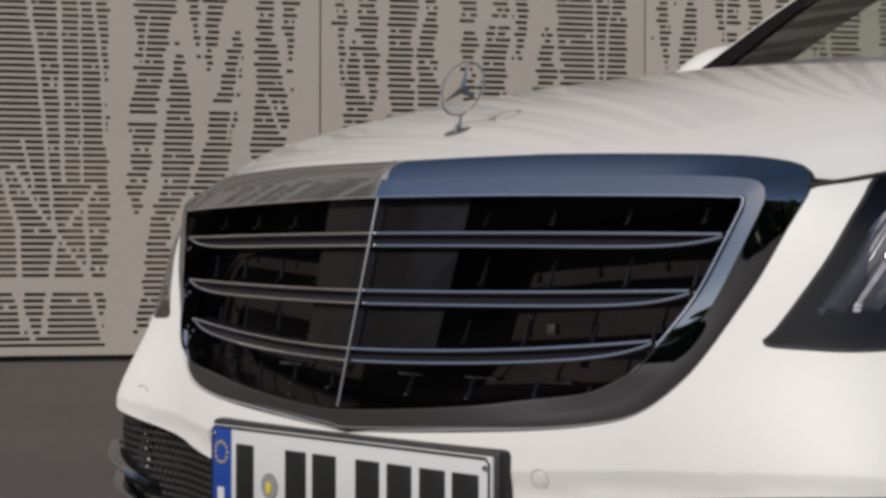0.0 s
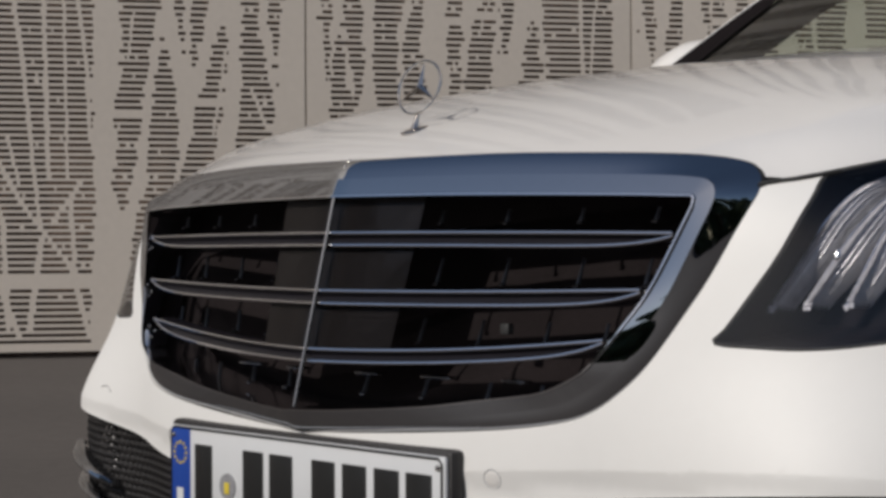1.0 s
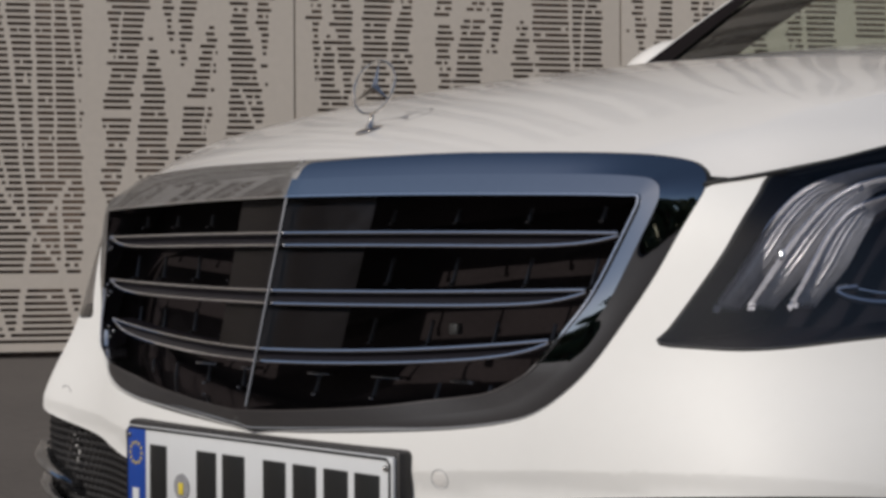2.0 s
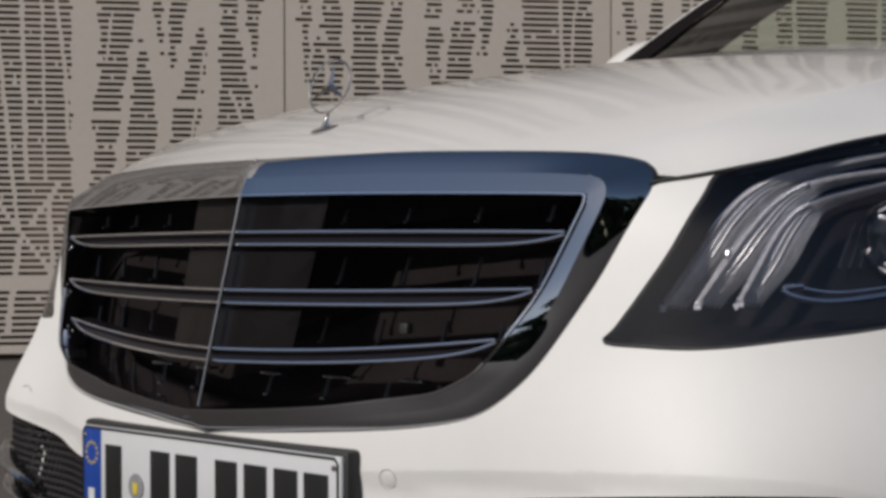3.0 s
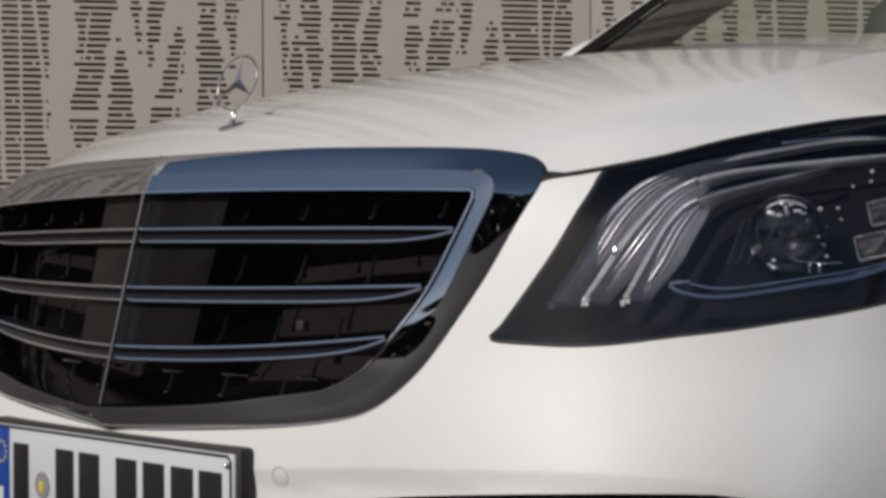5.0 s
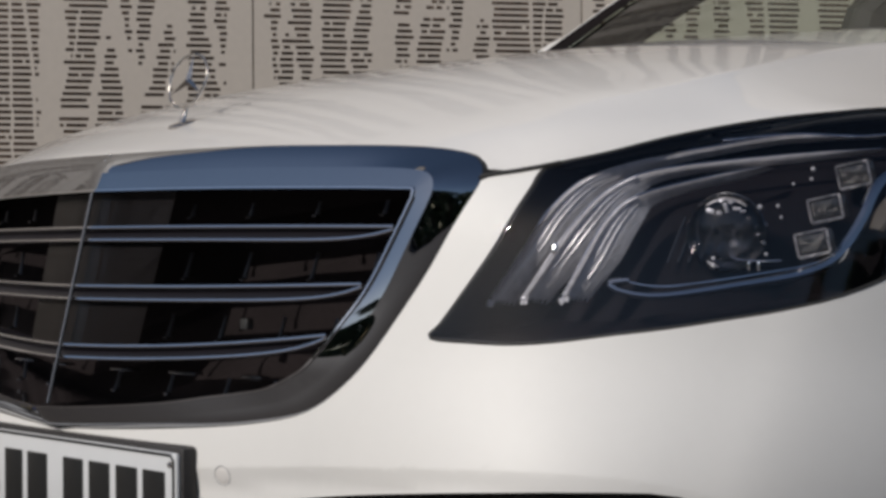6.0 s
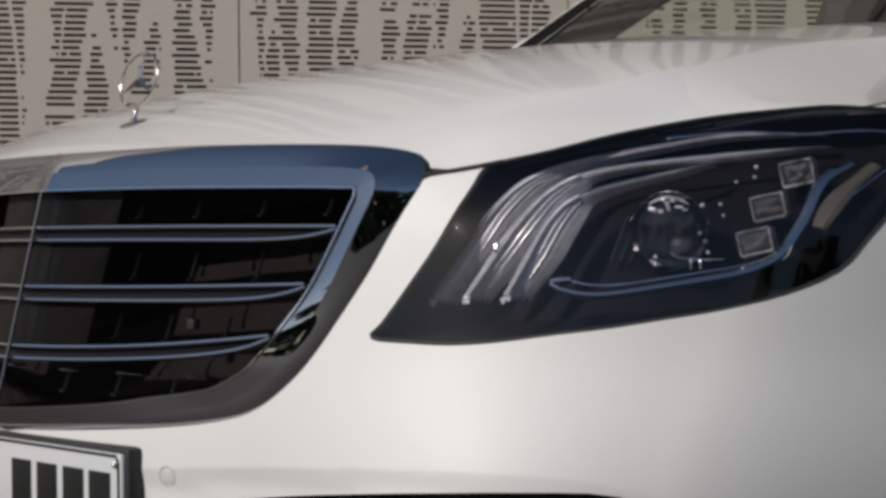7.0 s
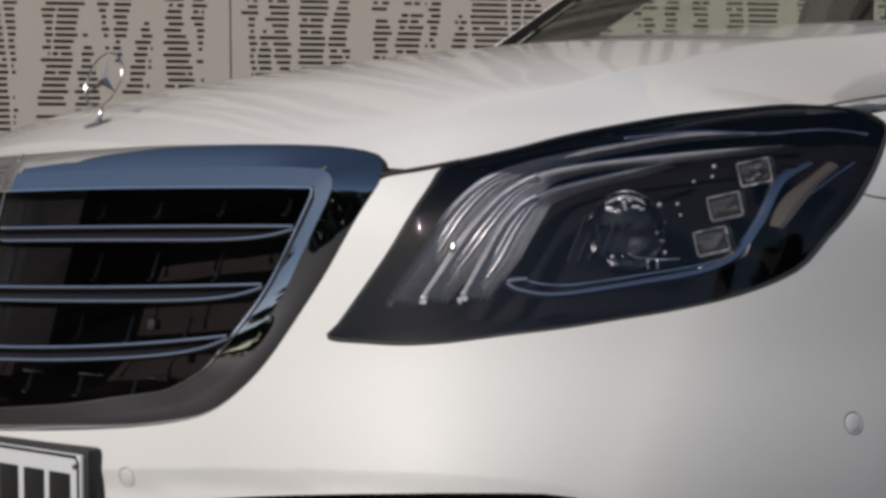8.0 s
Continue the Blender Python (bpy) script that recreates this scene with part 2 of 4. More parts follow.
PATCHES = {
    "a": [
        [(2.0, 0.02, 0.66), (1.19, 0.02, 0.645), (0.9, 0.02, 0.655), (0.19, 0.02, 0.63)],
        [(1.95, 0.775, 0.99), (1.87, 0.777, 0.988), (1.70, 0.790, 0.942), (1.59, 0.799, 0.926), (1.46, 0.785, 0.907), (1.32, 0.745, 0.888), (1.19, 0.772, 0.872), (1.05, 0.764, 0.845), (0.97, 0.746, 0.826), (0.82, 0.775, 0.800)],
        [(1.71, 0.988, 1.007), (1.60, 0.969, 1.018), (1.46, 0.948, 1.035), (1.32, 0.934, 1.057), (1.13, 0.921, 1.057), (0.97, 0.908, 1.043), (0.78, 0.854, 0.948), (0.51, 0.827, 0.949), (0.34, 0.800, 0.922), (0.26, 0.773, 0.800)],
        [(1.95, 1.02, 1.09), (1.87, 1.034, 1.089), (1.74, 1.056, 1.089), (1.59, 1.081, 1.094)],
        [(1.95, 1.12, 1.23), (1.88, 1.124, 1.220), (1.74, 1.119, 1.187), (1.60, 1.116, 1.160), (1.49, 1.111, 1.133)],
        [(1.74, 1.270, 1.298), (1.61, 1.234, 1.303), (1.47, 1.188, 1.287), (1.33, 1.139, 1.276), (1.19, 1.125, 1.243), (1.05, 1.090, 1.235), (0.83, 1.044, 1.208), (0.3, 1.0, 1.2)],
        [(1.95, 1.36, 1.46), (1.88, 1.364, 1.455), (1.75, 1.378, 1.447), (1.61, 1.364, 1.475), (1.47, 1.373, 1.498), (1.33, 1.359, 1.526), (1.06, 1.332, 1.498), (0.5, 1.38, 1.45)],
        [(1.95, 1.49, 1.57), (1.89, 1.497, 1.567), (1.72, 1.511, 1.553), (1.53, 1.531, 1.554)],
    ],
    "b": [
        [(1.97, 0.07, 0.121), (1.62, 0.088, 0.122), (1.47, 0.094, 0.116)],
        [(1.72, 0.156, 0.178), (1.62, 0.150, 0.193), (1.48, 0.136, 0.207), (1.23, 0.108, 0.270), (0.6, 0.09, 0.25)],
        [(1.97, 0.18, 0.286), (1.73, 0.207, 0.286), (1.57, 0.230, 0.287), (1.34, 0.250, 0.270)],
        [(1.97, 0.343, 0.51), (1.91, 0.343, 0.507), (1.74, 0.349, 0.464), (1.62, 0.344, 0.464), (1.18, 0.350, 0.479), (0.3, 0.36, 0.5)],
        [(1.97, 0.55, 0.594), (1.91, 0.545, 0.594), (1.74, 0.507, 0.594), (1.63, 0.493, 0.580), (1.18, 0.505, 0.621), (0.4, 0.56, 0.63)],
        [(1.97, 0.71, 0.777), (1.75, 0.719, 0.798), (1.63, 0.719, 0.789), (1.46, 0.731, 0.789), (1.2, 0.74, 0.76)],
        [(1.97, 0.91, 0.97), (1.92, 0.900, 0.965), (1.78, 0.847, 0.962), (1.64, 0.827, 0.945), (1.24, 0.784, 0.954), (0.3, 0.80, 0.97)],
        [(1.97, 0.99, 1.062), (1.75, 0.995, 1.054), (1.61, 1.007, 1.024)],
        [(1.79, 1.152, 1.172), (1.64, 1.122, 1.202), (1.30, 1.063, 1.227), (0.4, 1.04, 1.2)],
        [(1.97, 1.211, 1.581), (1.76, 1.220, 1.581), (1.25, 1.257, 1.594), (0.2, 1.26, 1.6)],
    ],
    "c": [
        [(1.97, 0.07, 0.131), (1.78, 0.079, 0.131), (1.57, 0.104, 0.122)],
        [(1.97, 0.223, 0.276), (1.78, 0.202, 0.276), (1.43, 0.147, 0.239), (0.8, 0.12, 0.2)],
        [(1.97, 0.369, 0.425), (1.73, 0.419, 0.440)],
        [(1.97, 0.456, 0.524), (1.58, 0.431, 0.487), (0.9, 0.40, 0.5)],
        [(1.97, 0.581, 0.650), (1.70, 0.556, 0.628), (0.6, 0.57, 0.66)],
        [(1.97, 0.713, 0.817), (1.79, 0.722, 0.801), (0.9, 0.74, 0.84)],
        [(1.97, 0.9, 1.2), (1.2, 0.95, 1.15), (0.4, 0.9, 1.22)],
        [(1.97, 1.3, 1.6), (1.0, 1.34, 1.58), (0.3, 1.28, 1.6)],
    ],
}
TWIGS = {  # thin uncut lines across a patch: width, then height and place along the panel
    "a": [
        (0.024, [(2.0, 0.27), (1.85, 0.280), (1.58, 0.319), (1.31, 0.346), (0.78, 0.400)]),
        (0.026, [(2.0, 0.42), (1.42, 0.433), (0.97, 0.444)]),
        (0.016, [(2.0, 0.515), (0.99, 0.532)]),
        (0.022, [(2.0, 0.57), (1.86, 0.584), (1.51, 0.624), (1.16, 0.641)]),
        (0.028, [(1.07, 0.202), (0.88, 0.307), (0.56, 0.546), (0.21, 0.639)]),
        (0.028, [(1.04, 0.150), (0.78, 0.229), (0.24, 0.256)]),
        (0.03, [(0.97, 0.598), (0.78, 0.466)]),
        (0.02, [(1.18, 0.254), (0.96, 0.307)]),
        (0.03, [(0.51, 0.203), (0.21, 0.308)]),
        (0.03, [(0.72, 0.413), (0.24, 0.348)]),
        (0.026, [(0.88, 0.545), (0.45, 0.572)]),
        (0.022, [(1.42, 1.42), (1.22, 1.50)]),
        (0.014, [(1.80, 0.85), (1.55, 0.82)]),
        (0.014, [(1.60, 1.29), (1.2, 1.23)]),
    ],
    "b": [(0.022, [(1.97, 1.41), (1.25, 1.437)]), (0.014, [(1.97, 1.515), (1.77, 1.481), (1.5, 1.47)]), (0.012, [(1.85, 0.92), (1.7, 0.88)])],
    "c": [(0.03, [(1.97, 1.0), (0.4, 1.1)]), (0.03, [(1.97, 1.5), (0.3, 1.4)])],
}


def panel_mesh(kind, seed, rows_up, top):
    """One panel, upright in its own x and z: full-width strips, and between them the metal left between slots."""
    rng = random.Random(seed)
    verts, faces = [], []

    def slab(x0, x1, z0, z1, depth=0.004):
        s = len(verts)
        verts.extend((x, y, z) for y in (0, depth) for x, z in ((x0, z0), (x1, z0), (x1, z1), (x0, z1)))
        faces.extend(tuple(s + i for i in f) for f in ((0, 1, 2, 3), (5, 4, 7, 6), (4, 0, 3, 7), (1, 5, 6, 2), (3, 2, 6, 7), (4, 5, 1, 0)))

    left, right = 0.004, PANEL_W - 0.004
    slab(left, right, FOOT, FOOT + 0.04, 0.02)
    for r in range(rows_up):
        z0 = FOOT + 0.04 + r * ROW
        slab(left, right, z0 + SLOT, z0 + ROW)
        z = z0 + SLOT / 2
        high = z if z < 1.89 else 1.89 + (z - 1.89) / 3.4     # above, the motif runs on, turned over and drawn out
        fold = (high - 0.19) % 3.4
        zz = 0.19 + (fold if fold < 1.7 else 3.4 - fold)
        cuts = []
        for levels in PATCHES[kind]:
            ends = leaf_at(levels, zz)
            if ends:
                a, b = ends[0] + rng.gauss(0, 0.008), ends[1] + rng.gauss(0, 0.008)
                if b - a > 0.008 and rng.random() > 0.02:
                    cuts.append((a, b))
        for width, line in TWIGS[kind]:
            for (z1, s1), (z2, s2) in zip(line, line[1:]):
                if z2 <= zz <= z1:
                    s = s1 + (s2 - s1) * (z1 - zz) / (z1 - z2) + rng.uniform(-0.004, 0.004)
                    w = width * rng.uniform(0.7, 1.15) / 2
                    nxt = []
                    for a, b in cuts:
                        if s + w <= a or s - w >= b:
                            nxt.append((a, b))
                        else:
                            nxt += [(p, q) for p, q in ((a, s - w), (s + w, b)) if q - p > 0.008]
                    cuts = nxt
        for a, b in list(cuts):      # stray short slots beside a patch
            if rng.random() < 0.025:
                m = (a if rng.random() < 0.5 else b) + rng.choice((-1, 1)) * rng.uniform(0.02, 0.05)
                if left < m - 0.02 and m + 0.02 < right and not any(p - 0.012 < m + 0.008 and m - 0.008 < q + 0.012 for p, q in cuts):
                    cuts.append((m - 0.007, m + 0.007))
        split = []
        for a, b in sorted(cuts):      # small webs hold the sheet together
            if b - a > 0.05 and rng.random() < 0.13:
                m = rng.uniform(a + 0.018, b - 0.018)
                w = rng.choice((0.004, 0.006, 0.011))
                split += [(a, m - w), (m + w, b)]
            else:
                split.append((a, b))
        x = left
        for a, b in split:
            if a > x:
                slab(x, a, z0, z0 + SLOT)
            x = max(x, b)
        slab(x, right, z0, z0 + SLOT)
    head = FOOT + 0.04 + rows_up * ROW
    plain = top - head
    for i in range(2):      # two plain sheets above the slotted part
        slab(left, right, head + 0.008 + i * plain / 2, head + (i + 1) * plain / 2)
    me = bpy.data.meshes.new("panel")
    me.from_pydata(verts, [], faces)
    me.materials.append(PANEL)
    return me


wall_at = Matrix.Translation(WALL_A) @ Matrix.Rotation(WALL_TURN, 4, "Z")
TOP = HEAD
bm = bmesh.new()
LONG, MID = 16 * PANEL_W, 1.0 * PANEL_W
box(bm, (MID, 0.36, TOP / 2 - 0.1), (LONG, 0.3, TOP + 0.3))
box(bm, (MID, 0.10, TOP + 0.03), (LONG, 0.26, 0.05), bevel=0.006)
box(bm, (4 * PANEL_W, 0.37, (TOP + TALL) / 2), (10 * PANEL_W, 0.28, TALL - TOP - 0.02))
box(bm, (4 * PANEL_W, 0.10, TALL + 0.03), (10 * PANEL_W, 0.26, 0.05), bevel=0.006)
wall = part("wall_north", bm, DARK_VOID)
wall.matrix_world = wall_at
tagged(wall, "recessed wall behind beige slotted metal panels, shade in its colour", kind="structure")
# Unseen upper bays: slotted and plain heights are set for the car's reflections.
bays = {"low": (105, TALL), "middle": (198, TALL), "high": (270, HEAD)}
meshes = {(k, bay): panel_mesh(k, i + 3, *bays[bay]) for i, k in enumerate("abc") for bay in bays}
order = "cabacbabcacbabcabcabacbabcabcab"
for i in range(16):
    n = i - 7
    kind = {-1: "a", 0: "b", 1: "c"}.get(n, order[i + 4])
    ob = new("panel", meshes[kind, "low" if n >= 2 else "middle" if n >= -1 else "high"])
    ob.parent = wall
    ob.location = (n * PANEL_W, 0, 0)

# ---- the ground: one sheet, rising a little towards the facade ----
out_of_wall = wall_at.to_3x3() @ Vector((0, -1, 0))


def ground_z(x, y):
    d = (Vector((x, y, 0)) - WALL_A).dot(out_of_wall)
    return 0.127 * (1 - soft(0.3, 7.4, d))


bm = bmesh.new()
ticks = [-900, -300, -120, -60, -30, -20] + [i * 0.5 for i in range(-30, 31)] + [20, 30, 60, 120, 300, 900]
grid = [[bm.verts.new((x, y, ground_z(x, y))) for x in ticks] for y in ticks]
for j in range(len(ticks) - 1):
    for i in range(len(ticks) - 1):
        bm.faces.new((grid[j][i], grid[j][i + 1], grid[j + 1][i + 1], grid[j + 1][i]))
tagged(part("ground", bm, PAVING), "smooth grey-brown paved yard", kind="structure")

# ---- the car: x to its left, y backwards from the nose, z up ----
car = tagged(new("car"), "pearl white luxury saloon with chrome grille, parked", "car")

nose_z = knots([(0.12, 0.10), (0.2, 0.05), (0.28, 0.016), (0.35, 0.006), (0.42, 0.005), (0.50, 0.013), (0.572, 0.026), (0.66, 0.046), (0.73, 0.071), (0.77, 0.100), (0.80, 0.145), (0.84, 0.24), (0.9, 0.42)])
ledge_z = knots([(0.0, 0.424), (0.24, 0.428), (0.36, 0.437), (0.485, 0.444), (0.606, 0.451), (0.717, 0.450), (0.786, 0.434), (0.84, 0.40), (1.0, 0.33)])


corner_full = knots([(0.12, 0.10), (0.30, 0.13), (0.44, 0.14), (0.50, 0.115), (0.55, 0.09), (0.60, 0.078), (0.65, 0.072), (0.70, 0.062), (0.74, 0.035), (0.78, 0.006), (0.80, 0.0), (0.9, 0.0)])


def nose_plan(u, z):
    return 0.73 * u ** 3 + 10 * max(0, u - 0.80) ** 2 - corner_full(z) * soft(0.41, 0.77, u)


EDGE = 0.90
EDGE_Y = 0.73 * EDGE ** 3 + 0.1


def front(u, z):
    """The nose's skin: u runs outwards from the middle, and past 0.9 back along the flank."""
    s, a = (1 if u >= 0 else -1), abs(u)
    step = 0.005 * min(max((ledge_z(min(a, 1.0)) - z) / 0.02, 0), 1) * soft(0.12, 0.3, a) * soft(0.9, 0.78, a) if z < 0.5 else 0
    y0 = nose_z(z) + step
    if a <= EDGE:
        x, y = a, y0 + nose_plan(a, z)
    else:
        run = (a - EDGE) * 3.8
        y = (y0 - corner_full(z)) * (1 - soft(0, 0.8, run) * 0.6) + EDGE_Y + run
        x = 0.95 - 0.05 * math.exp(-run / 0.19)
    x -= 5.5 * max(0, z - 0.76) ** 2 * soft(0.86, 0.98, a) + 0.5 * max(0, 0.36 - z) ** 2 * soft(0.86, 0.98, a)
    return Vector((s * x, y, z))


def skin_y(x, z):
    return nose_z(z) + nose_plan(abs(x), z)


def grille_y(x, z):
    return 0.0034 + 0.25 * (z - 0.485) + 0.12 * abs(x) + 0.04 * x * x


def rim_y(x, z):
    """The surround's outer edge: on the skin, but drawn to a keel in the middle and leaning out along the top."""
    a = abs(x)
    keel = ((0.08 * a) ** 4 + (0.73 * a ** 3) ** 4) ** 0.25 - 0.73 * a ** 3
    body = nose_z(min(z, 0.757)) + nose_plan(a, z) + keel
    top = soft(0.70, 0.75, z) * soft(0.54, 0.36, a)
    return body + (grille_y(x * 0.98, 0.749) + 0.0095 - body) * top - 0.0045 * soft(0.50, 0.47, z) * soft(0.40, 0.25, a)


OUTER = [(0, 0.7715), (0.13, 0.7725), (0.26, 0.772), (0.43, 0.766), (0.497, 0.760), (0.527, 0.750), (0.541, 0.731), (0.538, 0.704), (0.517, 0.643), (0.491, 0.593), (0.463, 0.548), (0.436, 0.519), (0.407, 0.498), (0.374, 0.487), (0.316, 0.478), (0.229, 0.470), (0.09, 0.460), (0, 0.456)]
INNER = [(0, 0.727), (0.125, 0.7265), (0.25, 0.725), (0.42, 0.7215), (0.480, 0.7195), (0.4945, 0.719), (0.4965, 0.714), (0.4925, 0.700), (0.463, 0.626), (0.444, 0.592), (0.413, 0.547), (0.393, 0.532), (0.363, 0.519), (0.330, 0.513), (0.285, 0.507), (0.205, 0.496), (0.084, 0.486), (0, 0.482)]
outer_half, inner_half = [(p.x, p.y) for p in (q for q in spline([(x, z, 0) for x, z in OUTER], 6))], [(p.x, p.y) for p in spline([(x, z, 0) for x, z in INNER], 6)]


def whole(half):
    return half + [(-x, z) for x, z in half[-2:0:-1]]


outer_loop, inner_loop = whole(outer_half), whole(inner_half)

LAMP = [(0.532, 0.573), (0.574, 0.57), (0.614, 0.569), (0.653, 0.572), (0.696, 0.579), (0.733, 0.585), (0.767, 0.593), (0.798, 0.601), (0.825, 0.613), (0.847, 0.635), (0.856, 0.665), (0.8615, 0.688), (0.8635, 0.709), (0.862, 0.735), (0.857, 0.760), (0.851, 0.777), (0.838, 0.789), (0.824, 0.795), (0.807, 0.797), (0.786, 0.798), (0.761, 0.794), (0.729, 0.788), (0.699, 0.779), (0.669, 0.768), (0.638, 0.754), (0.6, 0.741), (0.594, 0.734), (0.594, 0.714), (0.582, 0.665), (0.558, 0.616), (0.54, 0.585)]
lamp_loop = [(p.x, p.y) for p in spline([(x, z, 0) for x, z in LAMP], 3, closed=True)]
INTAKE = [(0.245, 0.394), (0.31, 0.395), (0.42, 0.410), (0.49, 0.418), (0.575, 0.4265), (0.63, 0.431), (0.71, 0.435), (0.775, 0.431), (0.80, 0.40), (0.805, 0.36), (0.79, 0.32), (0.70, 0.295), (0.56, 0.28), (0.40, 0.275), (0.28, 0.28), (0.235, 0.30), (0.225, 0.35)]
intake_loop = [(p.x, p.y) for p in spline([(x, z, 0) for x, z in INTAKE], 3, closed=True)]


def grown(loop, d):
    """The loop moved outwards by d."""
    n, c = len(loop), []
    area = sum(a[0] * b[1] - b[0] * a[1] for a, b in zip(loop, loop[1:] + loop[:1]))
    s = 1 if area > 0 else -1
    for i in range(n):
        (x0, z0), (x1, z1) = loop[i - 1], loop[(i + 1) % n]
        l = math.hypot(x1 - x0, z1 - z0) or 1
        c.append((loop[i][0] + s * d * (z1 - z0) / l, loop[i][1] - s * d * (x1 - x0) / l))
    return c


# the top edge of the nose skin lies under the bonnet; the flank runs back to the front door
arch = [(1.012 + 0.098 * math.cos(a), 0.335 + 0.372 * math.sin(a)) for a in [math.pi - i * math.pi / 16 for i in range(17)]]
FLANK = 1.16
lampL, lampR = grown(lamp_loop, 0.0025), mirrored(grown(lamp_loop, 0.0025))

# holes are cut for the grille; the lamps open the skin's upper edge
def bumper_outline():
    """Up the right-hand edge of the left half: under the lamp, then over the flank."""
    lower = [p for p in lampL]
    i0 = min(range(len(lower)), key=lambda i: abs(lower[i][0] - 0.601) + abs(lower[i][1] - 0.742))
    i1 = min(range(len(lower)), key=lambda i: abs(lower[i][0] - 0.838) + abs(lower[i][1] - 0.788))
    n, run, i = len(lower), [], i1
    step = -1
    while i != i0:
        run.append(lower[i])
        i = (i + step) % n
    run.append(lower[i0])
    return run


under_lamp = bumper_outline()
half = [(0.3, 0.20), (0.6, 0.21), (0.85, 0.22)] + [p for p in arch if p[1] > 0.225] + [(FLANK, 0.22)] + [(FLANK, 0.90), (1.06, 0.878), (0.98, 0.855), (0.93, 0.832), (0.89, 0.812), (0.86, 0.801)] + under_lamp + [(0.56, 0.735), (0.548, 0.7305)]
grille_cut = grown(outer_loop, 0.001)
right_edge = [p for p in grille_cut if p[0] > 0.02]
corner = min(range(len(right_edge)), key=lambda i: abs(right_edge[i][0] - 0.542) + abs(right_edge[i][1] - 0.729))
half += right_edge[corner:]
nose_outline = [(0.0, 0.20)] + half + [(0.0, 0.455)] + [(-x, z) for x, z in half[::-1]]
along_ledge = [(s * x, ledge_z(x) + d) for s in (1, -1) for x in (0.14 + 0.012 * i for i in range(62)) for d in (0.003, 0.001, -0.001, -0.003, -0.005, -0.007, -0.009)]
skin("front_bumper_skin", front, nose_outline, [intake_loop, mirrored(intake_loop)], 0.016, 0.012, PLASTIC_PAINT, car,
     "pearl white bumper and wings in one smooth sweep", out=(0, -1, 0), more=along_ledge)


# ---- bonnet ----
def crown(y):
    return 0.77 + 0.1025 * (1 - math.exp(-(y - 0.09) / 0.25)) + 0.1 * (y - 0.09)


bonnet_edge = knots([(0.10, 0.50), (0.183, 0.541), (0.23, 0.587), (0.319, 0.655), (0.413, 0.723), (0.498, 0.783), (0.53, 0.804), (0.60, 0.818), (0.75, 0.828), (1.0, 0.825), (1.35, 0.80), (1.6, 0.78)])


crease = knots([(0.1, 0.50), (0.29, 0.55), (0.35, 0.583), (0.42, 0.606), (0.49, 0.612), (0.56, 0.603), (0.69, 0.57), (0.85, 0.53), (1.07, 0.50), (1.6, 0.46)])


def bonnet_line(a, y):
    """Height across the bonnet before its edge lip: a flat crown, a crease, and a fall to the wing."""
    z = crown(y) - (0.16 - 0.09 * soft(0.15, 0.5, y)) * a * a
    line = 0.555 - 0.12 * soft(0.35, 1.15, y)
    return z - (0.20 + 0.07 * soft(0.5, 1.0, y)) * math.log1p(math.exp((a - line) / 0.008)) * 0.008 * soft(0.2, 0.4, y)


def bonnet(x, y):
    a = abs(x)
    e = bonnet_edge(y)
    z = bonnet_line(a, y)
    sharp = soft(0.24, 0.42, y)
    if sharp > 0:
        c = crease(y)
        at_c, at_e = bonnet_line(c, y), bonnet_line(e, y)
        drop, lean = crown(y) - at_c, 2.5 * (crown(y) - at_c) / c
        inner = crown(y) - drop * (a / c) ** 2.5 if a < c else at_c - lean * (a - c)
        kink = max((at_c - at_e) / max(e - c, 0.05) - lean, 0.0)
        inner -= kink * 0.0015 * (math.log1p(math.exp((a - c) / 0.0015)) if a - c < 0.06 else (a - c) / 0.0015)
        u = min(max((a - c) / max(e - c, 0.05), 0.0), 1.0)
        inner -= 0.036 * u * (1 - u) * soft(0.0, 0.06, u)
        z += (inner - z) * sharp
    z -= 0.034 * math.exp(-max(e - a, 0) / 0.03) * soft(0.62, 0.2, y)
    return Vector((x, y, z))


def bonnet_front(x):
    """Where the bonnet meets the grille's upper edge."""
    for (x0, z0), (x1, z1) in zip(outer_half, outer_half[1:]):
        if x0 <= x <= x1:
            z = z0 + (z1 - z0) * (x - x0) / (x1 - x0)
            return rim_y(x, z)
    return skin_y(0.541, 0.731)


half = [(x, bonnet_front(x) + 0.002) for x in [0.04 * i for i in range(1, 13)] + [0.5, 0.515, 0.527, 0.534]]
half += [(bonnet_edge(y) - 0.002, y) for y in (0.2, 0.215, 0.23, 0.25, 0.28, 0.32, 0.36, 0.41, 0.45, 0.5, 0.53, 0.56, 0.6, 0.67, 0.75, 0.85, 1.0, 1.15, 1.3, 1.4)]
half += [(0.7, 1.40), (0.55, 1.37), (0.35, 1.34), (0.15, 1.325)]
bonnet_outline = [(0.0, bonnet_front(0) + 0.002)] + half + [(0.0, 1.32)] + [(-x, y) for x, y in half[::-1]]
along_crease = [(s * (crease(y) + d), y) for s in (1, -1) for d in (-0.011, -0.006, -0.003, -0.001, 0.001, 0.003, 0.006, 0.011) for y in (0.26 + 0.012 * i for i in range(86))]
skin("bonnet", bonnet, bonnet_outline, [], 0.02, 0.02, PAINT, car, "long pearl white bonnet with faint creases", out=(0, 0, 1), more=along_crease)

bm = bmesh.new()      # the rolled front edge of the bonnet
tube(bm, [bonnet(x, bonnet_front(abs(x)) + 0.0022) - Vector((0, 0, 0.0016)) for x in (-0.5 + 0.025 * i for i in range(41))], 0.0021, 8)
part("bonnet_lip", bm, PAINT, car, "rolled front edge of the bonnet")

# ---- grille ----
grille = holder("grille", car)
n_loop = len(outer_loop)


